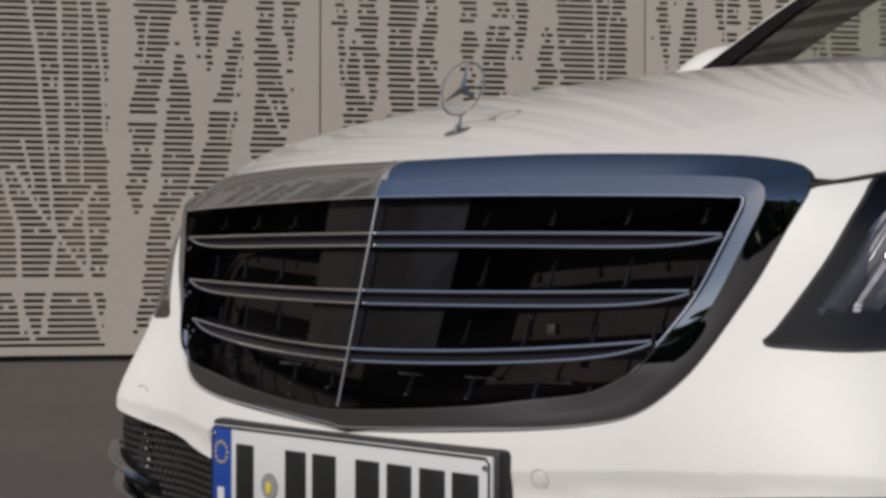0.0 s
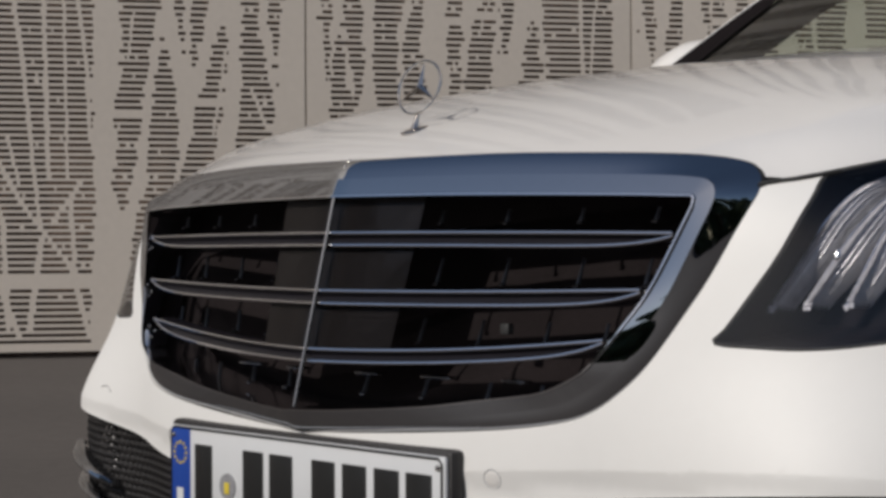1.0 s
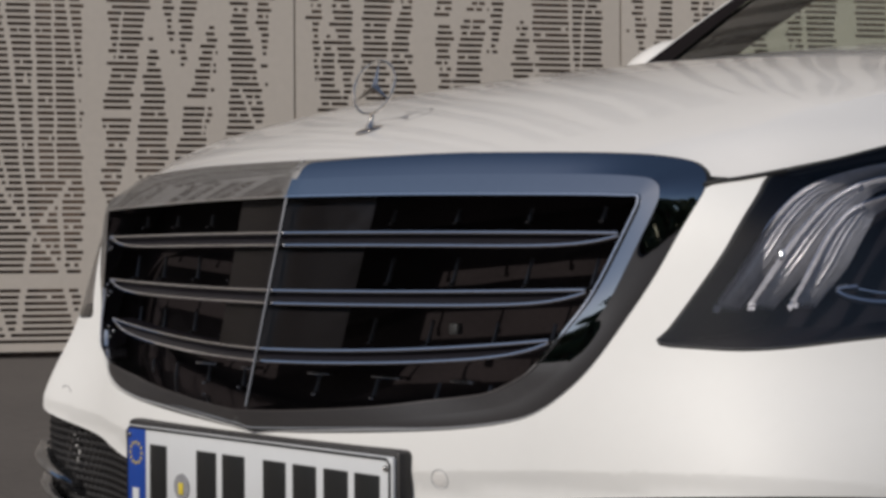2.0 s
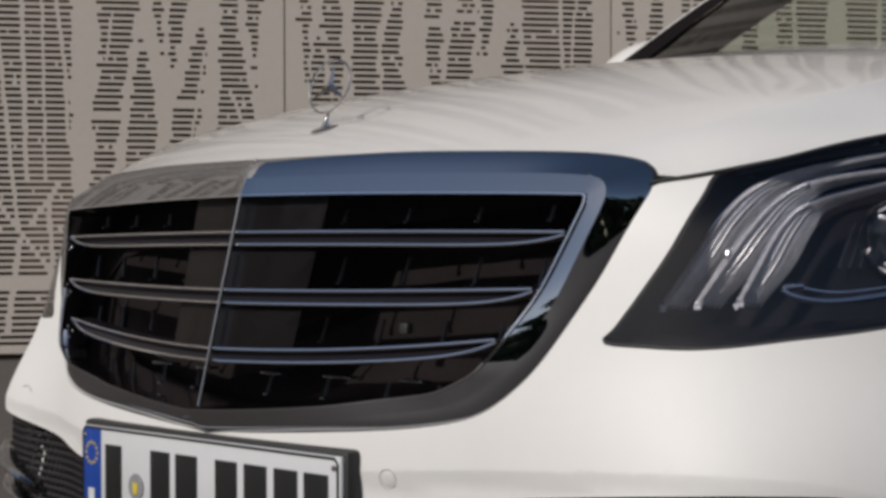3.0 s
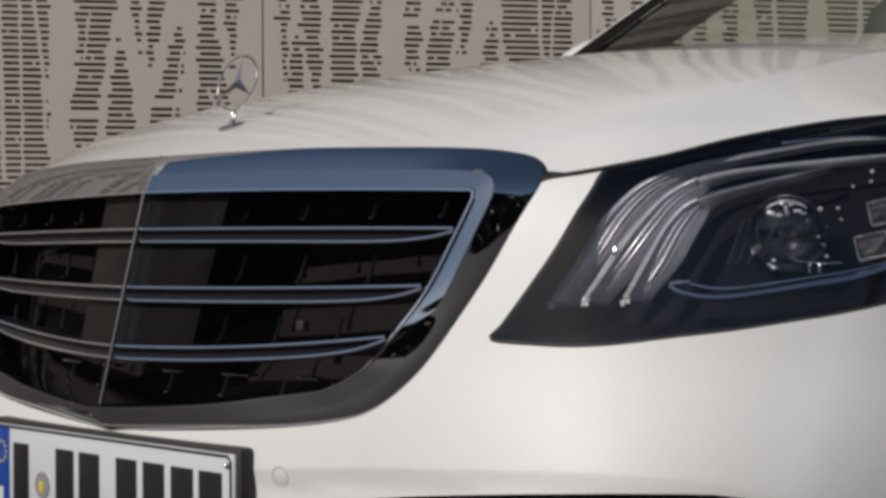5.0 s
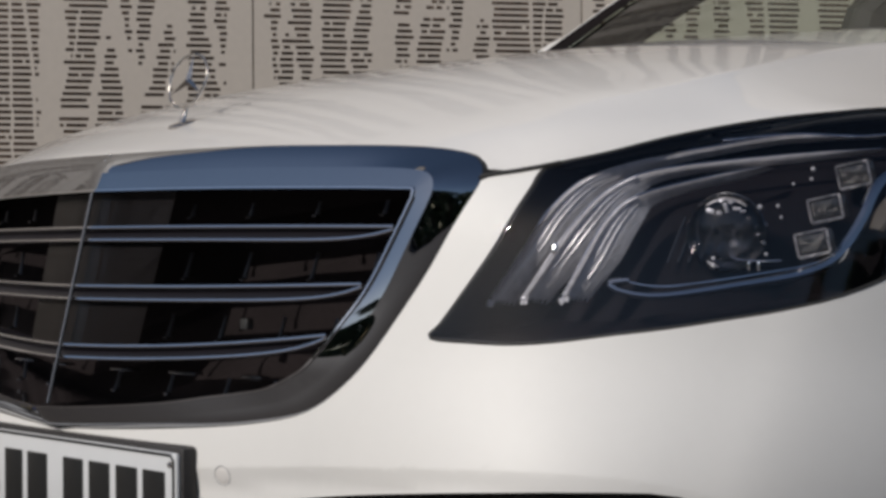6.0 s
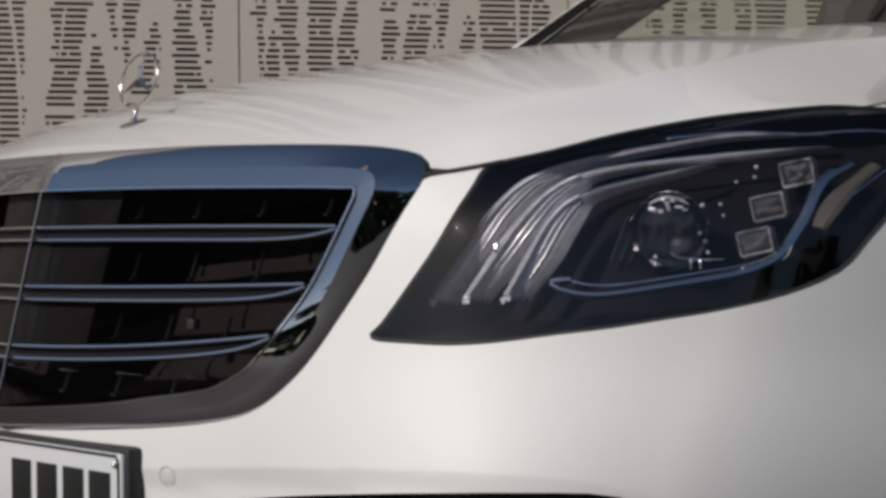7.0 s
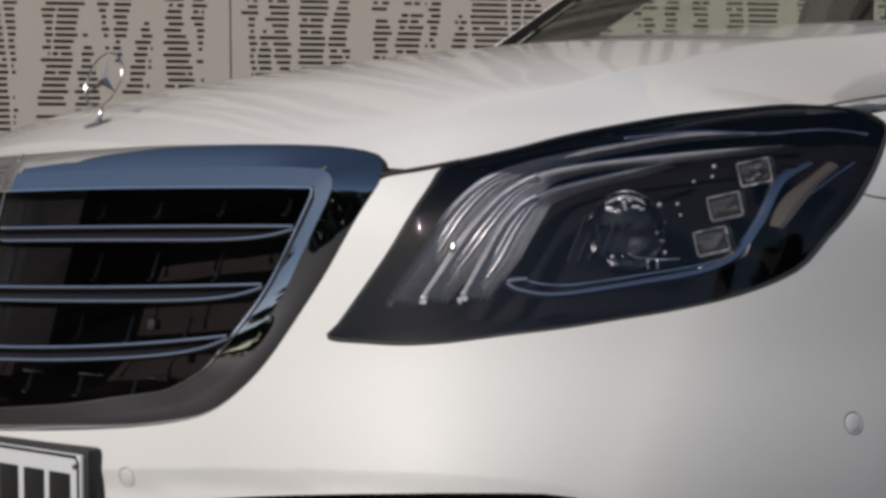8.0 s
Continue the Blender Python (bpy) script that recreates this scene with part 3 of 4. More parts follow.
def rim_loop(k, proud):
    """A loop between the surround's outer and inner edges: k from 0 to 1, pushed forward by proud."""
    pts = []
    for (xo, zo), (xi, zi) in zip(outer_loop, inner_loop):
        x, z = xo + (xi - xo) * k, zo + (zi - zo) * k
        yo, yi = rim_y(xo, zo), grille_y(xi, zi)
        xm, zm = (xo + xi) / 2, (zo + zi) / 2
        yi -= 0.008 + 0.0125 * (1 - soft(0.52, 0.64, zi))
        flat = grille_y(xm, zm) - 0.008 + 0.0022 * soft(0.66, 0.74, zm)
        low = (yo + yi) / 2 - 0.002
        ym = low + (flat - low) * soft(0.545, 0.655, zm)
        y = (yo + (ym - yo) * k * 2 if k < 0.5 else ym + (yi - ym) * (k - 0.5) * 2) - proud
        pts.append(Vector((x, y, z)))
    return pts


def surround(name, sections, mat, label=""):
    """Facets run smoothly along and meet in edges across."""
    bm = bmesh.new()
    rows = [[bm.verts.new(p) for p in rim_loop(k, pr)] for k, pr in sections]
    for va, vb in zip(rows, rows[1:]):
        for i in range(n_loop):
            bm.faces.new((va[i], va[(i + 1) % n_loop], vb[(i + 1) % n_loop], vb[i]))
    me = bpy.data.meshes.new(name)
    bm.normal_update()
    bm.to_mesh(me)
    bm.free()
    me.materials.append(mat)
    me.polygons.foreach_set("use_smooth", [True] * len(me.polygons))
    me.set_sharp_from_angle(angle=radians(50))
    ob = new(name, me)
    ob.parent = grille
    return tagged(ob, label)


surround("surround_outer_facet", [(0.0, 0.0), (0.04, 0.0010), (0.16, 0.0020), (0.32, 0.0016), (0.44, 0.0005), (0.5, 0.0)], CHROME, "dark-mirroring outer facet of the chrome surround")
surround("surround_inner_facet", [(0.5, 0.0), (0.72, 0.0002), (0.935, 0.0)], CHROME, "sky-mirroring inner facet of the chrome surround")
surround("surround_edge", [(-0.03, -0.016), (0.0, 0.0)], RUBBER, "dark turned-in edge")
surround("inner_lip", [(0.93, -0.003), (0.945, 0.003), (0.985, 0.003), (1.0, -0.004), (1.02, -0.04), (1.03, -0.10)], SATIN, "thin bright inner lip")

# A dark sheet stands in for the shade deep behind the slats.
bm = bmesh.new()
ring = [bm.verts.new((x * 1.02, grille_y(x, z) + 0.085, 0.6 + (z - 0.6) * 1.03)) for x, z in inner_loop]
bm.faces.new(ring)
part("grille_shade_sheet", bm, GRILLE_DARK, grille, smooth=False)


def blade(z_mid, z_end, x_end, gap):
    """A dark blade with a bright bead along its upper and lower edge, meeting at both tips."""
    xs = [x_end * math.sin(math.pi / 2 * i / 40) for i in range(-40, 41)]
    rows = {1: [], -1: []}
    for side in (1, -1):
        for x in xs:
            a = abs(x) / x_end
            z = z_mid + (z_end - z_mid) * a ** 2
            zz = z + gap / 2 - (gap * (1 - 0.85 * a ** 12) if side < 0 else 0)
            rows[side].append(Vector((x, grille_y(x, zz) - 0.004 - (0.002 if side > 0 else 0), zz)))
    for side, word in ((1, "slat_bead"), (-1, "slat_bead")):
        bm = bmesh.new()
        tube(bm, rows[side], 0.0019, 8)
        part(word, bm, SATIN, grille)
    bm = bmesh.new()
    up, lo = rows[1], rows[-1]
    a = [[bm.verts.new(p + Vector((0, d, 0))) for p in row] for row, d in ((up, 0.03), (up, 0.0008), ([u * 0.6 + l * 0.4 for u, l in zip(up, lo)], 0.006), (lo, 0.0008), (lo, 0.03))]
    for r in range(4):
        for i in range(len(up) - 1):
            bm.faces.new((a[r][i], a[r][i + 1], a[r + 1][i + 1], a[r + 1][i]))
    part("slat", bm, BLADE, grille, "dark slat between two bright beads")


blade(0.678, 0.675, 0.478, 0.0145)
blade(0.6105, 0.617, 0.450, 0.0150)
blade(0.5435, 0.5655, 0.415, 0.0140)

bm = bmesh.new()      # the smoked panel before the distance sensor
pan = [[bm.verts.new((x, grille_y(x, z) + 0.006, z)) for x in (-0.118 - 0.012 * (z - 0.55) / 0.17, -0.06, 0.0, 0.06, 0.118 + 0.012 * (z - 0.55) / 0.17)] for z in (0.548, 0.60, 0.66, 0.7255)]
for j in range(3):
    for i in range(4):
        bm.faces.new((pan[j][i], pan[j][i + 1], pan[j + 1][i + 1], pan[j + 1][i]))
bmesh.ops.solidify(bm, geom=bm.faces[:], thickness=-0.004)
part("sensor_panel", bm, RADAR, grille, "smoked translucent centre panel")

bm = bmesh.new()
tube(bm, [(0, grille_y(0, z) - 0.008, z) for z in (0.484, 0.55, 0.61, 0.67, 0.728)], 0.0022, 8)
part("centre_bar", bm, DARK_CHROME, grille, "slim chrome centre bar")
for row, (z0, z1, xs) in enumerate(((0.690, 0.722, (0.14, 0.235, 0.335, 0.43)), (0.622, 0.668, (0.15, 0.245, 0.345, 0.43)), (0.556, 0.600, (0.14, 0.225, 0.315, 0.39)), (0.496, 0.533, (0.07, 0.16, 0.25, 0.32)))):
    for x in xs:
        for s in (1, -1):
            bm = bmesh.new()
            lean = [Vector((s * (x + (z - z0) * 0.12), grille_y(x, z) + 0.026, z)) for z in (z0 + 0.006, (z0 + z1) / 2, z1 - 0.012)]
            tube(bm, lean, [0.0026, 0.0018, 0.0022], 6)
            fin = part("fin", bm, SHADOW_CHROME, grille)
            bm = bmesh.new()      # a bright clip at the fin's foot
            box(bm, lean[0] + Vector((s * 0.002, -0.004, -0.001)), (0.007, 0.006, 0.0028), pose(0, 0, 0, 20, 0, 0), bevel=0.0009)
            part("clip", bm, DARK_CHROME, fin, "small bright clip")
for x, w in ((0.165, 0.05), (0.275, 0.035), (-0.19, 0.045), (-0.08, 0.03), (0.06, 0.04)):      # ledges low in the duct
    bm = bmesh.new()
    box(bm, (x, grille_y(x, 0.522) + 0.04, 0.5225), (w, 0.014, 0.003), bevel=0.0009)
    part("duct_ledge", bm, DARK_CHROME, grille, "thin grey ledge deep in the grille")
for z, x in ((0.684, 0.482), (0.668, 0.476), (0.6225, 0.455), (0.6075, 0.448), (0.571, 0.420), (0.556, 0.412)):
    for s in (1, -1):
        bm = bmesh.new()
        bmesh.ops.create_uvsphere(bm, u_segments=10, v_segments=7, radius=0.0022, matrix=Matrix.Translation((s * x, grille_y(x, z) - 0.003, z)))
        part("slat_end_stud", bm, BRIGHT, grille, "tiny bright stud")
bm = bmesh.new()
box(bm, (0.258, grille_y(0.258, 0.578) + 0.03, 0.579), (0.013, 0.01, 0.012), bevel=0.002)
part("camera_eye", bm, material("grey_sensor_cap", (0.035, 0.035, 0.035), 0.5), grille)

# a small bright badge bead at the top of the centre line
bm = bmesh.new()
for y, z, r in ((0.0815, 0.7695, 0.0032), (0.0755, 0.7635, 0.0026)):
    bmesh.ops.create_uvsphere(bm, u_segments=12, v_segments=8, radius=r, matrix=Matrix.Translation((0, y - 0.002, z)))
part("crest", bm, BRIGHT, grille, "tiny bright crest")

# ---- headlamps ----
D1 = [(0.558, 0.606), (0.581, 0.653), (0.598, 0.698), (0.615, 0.728), (0.645, 0.745), (0.693, 0.76), (0.735, 0.771), (0.788, 0.771)]
D2 = [(0.59, 0.608), (0.611, 0.653), (0.627, 0.689), (0.642, 0.719), (0.668, 0.736), (0.739, 0.749), (0.8, 0.758)]
D3 = [(0.627, 0.609), (0.641, 0.653), (0.651, 0.688), (0.665, 0.71), (0.706, 0.728), (0.737, 0.739)]
TRIM = [(0.672, 0.628), (0.657, 0.625), (0.669, 0.617), (0.7, 0.613), (0.755, 0.624), (0.788, 0.634), (0.805, 0.65), (0.813, 0.683), (0.813, 0.722), (0.821, 0.739)]


def headlamp(s):
    lamp = tagged(holder("headlamp", car), "swept-back headlamp with dark housing and clear cover")

    def place(x, z, d):
        return Vector((s * x, skin_y(x, z) + d, z))

    loop = lamp_loop
    # bowl: a rim going in, then a back wall
    bm = bmesh.new()
    levels = [grown(loop, -g) for g in (0.0, 0.001, 0.006, 0.018)]
    rings = [[bm.verts.new(place(x, z, d)) for x, z in lv] for lv, d in zip(levels, (0.001, 0.05, 0.09, 0.112))]
    n = len(loop)
    for a, b in zip(rings, rings[1:]):
        for i in range(n):
            bm.faces.new((a[i], a[(i + 1) % n], b[(i + 1) % n], b[i]))
    part("housing_rim", bm, LAMP_BLACK, lamp)
    inner = [(s * x, z) for x, z in grown(loop, -0.017)]
    if s < 0:
        inner = inner[::-1]
    skin("housing", lambda x, z: Vector((x, skin_y(x, z) + 0.111, z)), inner, [], 0.02, 0.02, LAMP_BLACK, lamp, out=(0, -1, 0), rim=0)
    # three light guides: smoky blades in fine flutes, each with a serrated bright edge, sweeping back as bands
    rng = random.Random(21)
    for line, broad, tail in ((D1, 0.017, 0.0060), (D2, 0.018, 0.0070), (D3, 0.016, 0.0060)):
        pts = spline([(x, z, 0) for x, z in line], 8)
        k = len(pts) - 1
        wid = [(tail + (broad - tail) * soft(0.75, 0.3, i / k)) * soft(1.04, 0.85, i / k) * (0.55 + 0.45 * soft(-0.02, 0.22, i / k)) for i in range(k + 1)]
        flutes = [-0.22 + 1.22 * i / 22 for i in range(23)]
        relief = [0.0004 * (i % 2) + rng.uniform(0, 0.0009) for i in range(23)]
        bm = bmesh.new()
        rows, mid = [], []
        for i, p in enumerate(pts):
            d = (pts[min(i + 1, k)] - pts[max(i - 1, 0)]).normalized()
            nx, nz = d.y, -d.x
            start = 0.0028 * (i == 0)
            rows.append([bm.verts.new(place(p.x + nx * wid[i] * q + d.x * start * (j % 3), p.y + nz * wid[i] * q + d.y * start * (j % 3), 0.040 + 0.020 * max(q, 0) ** 1.5 + 0.004 * max(-q, 0) + relief[j])) for j, q in enumerate(flutes)])
            mid.append((nx, nz))
        for i in range(k):
            for j in range(22):
                bm.faces.new((rows[i][j], rows[i][j + 1], rows[i + 1][j + 1], rows[i + 1][j]))
        blade_ob = part("light_guide", bm, GUIDE, lamp, "smoky fluted daytime light blade")
        bm = bmesh.new()      # the serrated edge
        for i in range(1, int(k * 0.62)):
            for half_step in (0.0, 0.33, 0.66):
                p = pts[i].lerp(pts[i + 1], half_step)
                d = (pts[i + 1] - pts[i]).normalized()
                turn = Matrix.Rotation(-s * math.atan2(d.y, d.x), 4, "Y")
                size = 0.4 + 0.6 * soft(0.62, 0.1, i / k)
                box(bm, place(p.x, p.y, 0.0385), (0.0011, 0.004, 0.0062 * size * rng.uniform(0.7, 1.1)), turn, bevel=0)
        part("serrated_edge", bm, TOOTH_GLINT, blade_ob, "row of fine bright teeth")
        bm = bmesh.new()      # a thin line along the blade's edge
        edge = [place(p.x - mid[i][0] * wid[i] * 0.24, p.y - mid[i][1] * wid[i] * 0.24, 0.0395) for i, p in enumerate(pts)]
        tube(bm, edge, [0.0003 + 0.0005 * soft(1.0, 0.6, i / k) for i in range(k + 1)], 6)
        part("guide_edge", bm, SATIN, blade_ob)
        bm = bmesh.new()      # fine bright tubes stand in for the sunlit glow along the blade's middle
        for q in (0.08, 0.30, 0.5):
            lo, hi = 0.10 + rng.uniform(0, 0.12), 0.42 + rng.uniform(0, 0.2)
            run = range(int(k * lo), int(k * hi))
            streak = [place(pts[i].x + mid[i][0] * wid[i] * q, pts[i].y + mid[i][1] * wid[i] * q, 0.0392 + 0.020 * max(q, 0) ** 1.5) for i in run]
            thick = rng.uniform(0.0003, 0.0006)
            tube(bm, streak, [0.0002 + thick * math.sin(math.pi * (i + 0.5) / len(streak)) for i in range(len(streak))], 5)
        part("guide_glow_streak", bm, TOOTH_GLINT, blade_ob, "fine bright streak added for the sunlit glow of the blade")
        bm = bmesh.new()      # the knot at the foot of the blade
        for q in range(5):
            box(bm, place(pts[0].x + rng.uniform(-0.003, 0.005), pts[0].y + rng.uniform(-0.003, 0.004), 0.040), (0.004, 0.004, 0.0022), pose(0, 0, 0, rng.uniform(0, 90), rng.uniform(0, 90), 0), bevel=0.0005)
        part("guide_foot", bm, TOOTH_GLINT, blade_ob)
    bm = bmesh.new()      # an added pad between the first two blades, turned to make the sun's glint
    bmesh.ops.create_uvsphere(bm, u_segments=24, v_segments=12, radius=0.011)
    bmesh.ops.scale(bm, vec=(0.36, 0.62, 0.25), verts=bm.verts)
    up = Vector((s * 0.34, -0.88, 0.33)).to_track_quat("Z", "Y").to_matrix().to_4x4()
    bmesh.ops.transform(bm, matrix=Matrix.Translation(place(0.611, 0.660, 0.0365)) @ up, verts=bm.verts)
    part("sun_glint_pad", bm, GLINT, lamp, "added pad that stands in for a sun glint")
    # main projector
    c = place(0.724, 0.674, 0.058)
    face = pose(0, 0, 0, 90, 0, s * 28)
    at = Matrix.Translation(c + Vector((0, 0.014, 0))) @ face
    bm = bmesh.new()
    bmesh.ops.create_uvsphere(bm, u_segments=32, v_segments=16, radius=0.036)
    bmesh.ops.scale(bm, vec=(1, 1, 0.5), verts=bm.verts)
    bmesh.ops.transform(bm, matrix=at, verts=bm.verts)
    part("projector_lens", bm, LENS_GLASS, lamp, "clear domed projector lens").visible_shadow = False
    # facetted reflector bowl behind the lens
    rng = random.Random(5)
    bm = bmesh.new()
    rings = []
    for r in (0.006, 0.014, 0.022, 0.029, 0.035, 0.039):
        rings.append([bm.verts.new(at @ Vector((r * math.cos(q), r * math.sin(q), 20 * r * r - 0.026 + rng.uniform(-0.0024, 0.0024)))) for q in (2 * math.pi * (i + rng.uniform(-0.2, 0.2)) / 22 for i in range(22))])
    for p, q in zip(rings, rings[1:]):
        for i in range(22):
            bm.faces.new((p[i], p[(i + 1) % 22], q[(i + 1) % 22], q[i]))
    bm.faces.new(rings[0])
    part("projector_reflector", bm, SMOKED, lamp, "facetted dark silver reflector", smooth=False)
    bm = bmesh.new()
    tube(bm, [at @ Vector((0.0385 * math.cos(q), 0.0385 * math.sin(q), 0)) for q in (2 * math.pi * i / 32 for i in range(32))], 0.0012, 8, closed=True, up=(0, 1, 0))
    part("projector_bezel", bm, DARK_CHROME, lamp)
    # Pale arcs put the sun's glints on the projector's rim into shapes.
    for a0, a1, rr in ((0.9, 2.2, 0.033), (4.1, 4.5, 0.034)):
        bm = bmesh.new()
        tube(bm, [at @ Vector((rr * math.cos(q), rr * math.sin(q), 0.001 + 0.002 * math.sin(9 * q))) for q in (a0 + (a1 - a0) * i / 10 for i in range(11))], [0.0004 + 0.0017 * math.sin(math.pi * i / 10) for i in range(11)], 6, up=(0, 1, 0))
        part("projector_glint", bm, GUIDE, lamp, "pale arc added as a glint")
    # glints added in the projector: facet crown above, two beads below; also a bracket
    rng = random.Random(9)
    for x, y, w, h in ((-0.0145, 0.0215, 0.008, 0.004), (-0.006, 0.0195, 0.006, 0.003), (0.0012, 0.0245, 0.0035, 0.010), (0.012, 0.0235, 0.009, 0.0025), (0.006, 0.030, 0.005, 0.003), (-0.004, 0.031, 0.004, 0.003), (0.018, 0.021, 0.005, 0.002)):
        bm = bmesh.new()
        box(bm, at @ Vector((x, y, 0.006)), (w, 0.003, h), face @ pose(0, 0, 0, 90 + rng.uniform(-30, 30), rng.uniform(-25, 25), rng.uniform(-20, 20)), bevel=0.0006)
        part("glint_facet", bm, TOOTH_GLINT, lamp, "bright piece added as a glint on the reflector")
    for y in (-0.0250, -0.0325):
        bm = bmesh.new()
        bmesh.ops.create_uvsphere(bm, u_segments=12, v_segments=8, radius=0.0019, matrix=Matrix.Translation(at @ Vector((-0.0105, y, 0.012))))
        part("glint_bead", bm, TOOTH_GLINT, lamp, "small bright bead added as a glint")
    bm = bmesh.new()
    tube(bm, [at @ Vector(p) for p in ((0.004, -0.022, 0.004), (0.011, -0.026, 0.006), (0.033, -0.028, 0.006), (0.055, -0.0275, 0.004))], 0.0007, 6)
    for x in (0.0235, 0.033):
        box(bm, at @ Vector((x, -0.033, 0.006)), (0.0026, 0.003, 0.009), face @ pose(0, 0, 0, 90), bevel=0.0006)
    part("bracket", bm, SATIN, lamp, "thin bright bracket")
    # three square lamp cells
    for x, z in ((0.792, 0.731), (0.788, 0.697), (0.787, 0.663)):
        m = pose(0, 0, 0, 0, -s * 12, s * 38)
        at = place(x, z, 0.055)
        bm = bmesh.new()
        box(bm, at + Vector((0, 0.008, 0)), (0.036, 0.014, 0.026), m, bevel=0.005)
        part("lamp_cell_body", bm, GLOSS_BLACK, lamp)
        bm = bmesh.new()
        for p, q in (((0, 0, 0.0115), (0.032, 0.005, 0.0022)), ((0, 0, -0.0115), (0.030, 0.005, 0.0028)), ((0.0155, 0, 0), (0.0024, 0.005, 0.022)), ((-0.0155, 0, 0), (0.002, 0.005, 0.022))):
            box(bm, at + m @ Vector(p), q, m, bevel=0.0007)
        part("lamp_cell_frame", bm, CELL_RIM, lamp, "pale glinting frame")
        bm = bmesh.new()
        box(bm, at + m @ Vector((0, 0.001, 0)), (0.027, 0.004, 0.018), m, bevel=0.0018)
        part("lamp_cell_lens", bm, material("cell_glass", (0.06, 0.057, 0.055), 0.2, metal=0.7, coat=1.0, vary=0.35, scale=140, bump=0.6, bump_scale=190), lamp)
    pts = spline([(x, z, 0) for x, z in TRIM], 8)
    bm = bmesh.new()
    k = len(pts) - 1
    tube(bm, [place(p.x, p.y, 0.050) for p in pts], [0.0036 + 0.003 * soft(0.2, 0.75, i / k) * soft(1.02, 0.9, i / k) for i in range(k + 1)], 8)
    part("trim_strip", bm, CHROME, lamp, "chrome strip sweeping under the projector")
    bm = bmesh.new()      # a second fine line inside the strip's hooked end
    tube(bm, [place(p.x + 0.004, p.y + 0.0085 * soft(0.0, 0.12, i / k) + 0.001, 0.050) for i, p in enumerate(pts[8:int(k * 0.6)])], 0.0009, 6)
    part("trim_line", bm, SATIN, lamp)
    # Tiny bright lumps added as glints beside the lamp cells.
    for x, z, r in ((0.764, 0.737, 0.0022), (0.768, 0.727, 0.0016), (0.759, 0.722, 0.0015), (0.758, 0.700, 0.0018), (0.763, 0.689, 0.0014), (0.755, 0.682, 0.0014), (0.757, 0.664, 0.0018), (0.760, 0.653, 0.0016), (0.752, 0.672, 0.0013), (0.747, 0.699, 0.0024)):
        bm = bmesh.new()
        bmesh.ops.create_icosphere(bm, subdivisions=1, radius=r * 1.15, matrix=Matrix.Translation(place(x, z, 0.056)))
        part("lamp_glint_speck", bm, TOOTH_GLINT, lamp, smooth=False)
    bm = bmesh.new()
    pts = spline([(0.826, 0.675, 0), (0.830, 0.705, 0), (0.836, 0.737, 0)], 6)
    tube(bm, [place(p.x + 0.002, p.y, 0.03) for p in pts], [0.004 + 0.009 * math.sin(math.pi * min(i + 2, 11) / 13) for i in range(len(pts))], 8, flat=0.5, up=(0, 1, 0))
    part("side_reflector", bm, AMBER, lamp, "dull amber side reflector")
    bm = bmesh.new()
    tube(bm, [place(p.x + 0.007 + 0.006 * i / len(pts), p.y + 0.003, 0.022) for i, p in enumerate(pts)], [0.0003 + 0.0009 * i / len(pts) for i in range(len(pts))], 6)
    part("reflector_line", bm, SATIN, lamp, "bright line beside the reflector")
    bm = bmesh.new()      # hooked upper end of the chrome strip
    up_end = spline([(0.700, 0.7665, 0), (0.745, 0.7725, 0), (0.785, 0.770, 0), (0.818, 0.774, 0), (0.842, 0.770, 0)], 6)
    tube(bm, [place(p.x, p.y, 0.022) for p in up_end], 0.0011, 6)
    part("upper_trim_line", bm, SATIN, lamp)
    # vertical ribs on the side wall of the bowl
    for i in range(5):
        x = 0.655 + 0.008 * i
        bm = bmesh.new()
        tube(bm, [place(x + 0.02, 0.645, 0.095), place(x + 0.024, 0.69, 0.095)], 0.0016, 6)
        part("rib", bm, GLOSS_BLACK, lamp)
    lp = [(s * x, z) for x, z in loop]
    if s < 0:
        lp = lp[::-1]
    cover = skin("cover", lambda x, z: Vector((x, skin_y(x, z) + 0.0005, z)), lp, [], 0.014, 0.012, LENS_GLASS, lamp, "clear curved cover", out=(0, -1, 0), rim=0)
    cover.visible_shadow = False
    bm = bmesh.new()
    tube(bm, [place(x, z, 0.003) for x, z in grown(loop, 0.001)], 0.0022, 6, closed=True)
    part("seal", bm, RUBBER, lamp, "thin black gasket")


headlamp(1)
headlamp(-1)

# ---- number plate, with bars in place of its characters ----
plate = tagged(holder("number_plate", car), "white number plate with blue band in black holder")
bm = bmesh.new()
box(bm, (0, 0.013, 0.392), (0.530, 0.022, 0.121), bevel=0.006)
part("plate_holder", bm, MATT_BLACK, plate)
bm = bmesh.new()
box(bm, (0, 0.000, 0.391), (0.520, 0.006, 0.110), bevel=0.0028)
part("plate_sheet", bm, PLATE_WHITE, plate, "embossed white sheet")
bm = bmesh.new()
edge = [(x, -0.0035, z) for x, z in ((-0.250, 0.4435), (0.250, 0.4435), (0.2555, 0.438), (0.2555, 0.344), (0.250, 0.3385), (-0.250, 0.3385), (-0.2555, 0.344), (-0.2555, 0.438))]
tube(bm, edge, 0.0016, 6, closed=True, up=(0, 1, 0))
part("embossed_rim", bm, PLATE_INK, plate, "thin black embossed rim")
bm = bmesh.new()
box(bm, (-0.2355, -0.0028, 0.391), (0.041, 0.0022, 0.104), bevel=0.001)
part("blue_band", bm, PLATE_BLUE, plate, "blue band at one end")
bm = bmesh.new()
box(bm, (-0.2355, -0.0044, 0.358), (0.014, 0.001, 0.020))
part("white_bar", bm, PLATE_WHITE, plate)
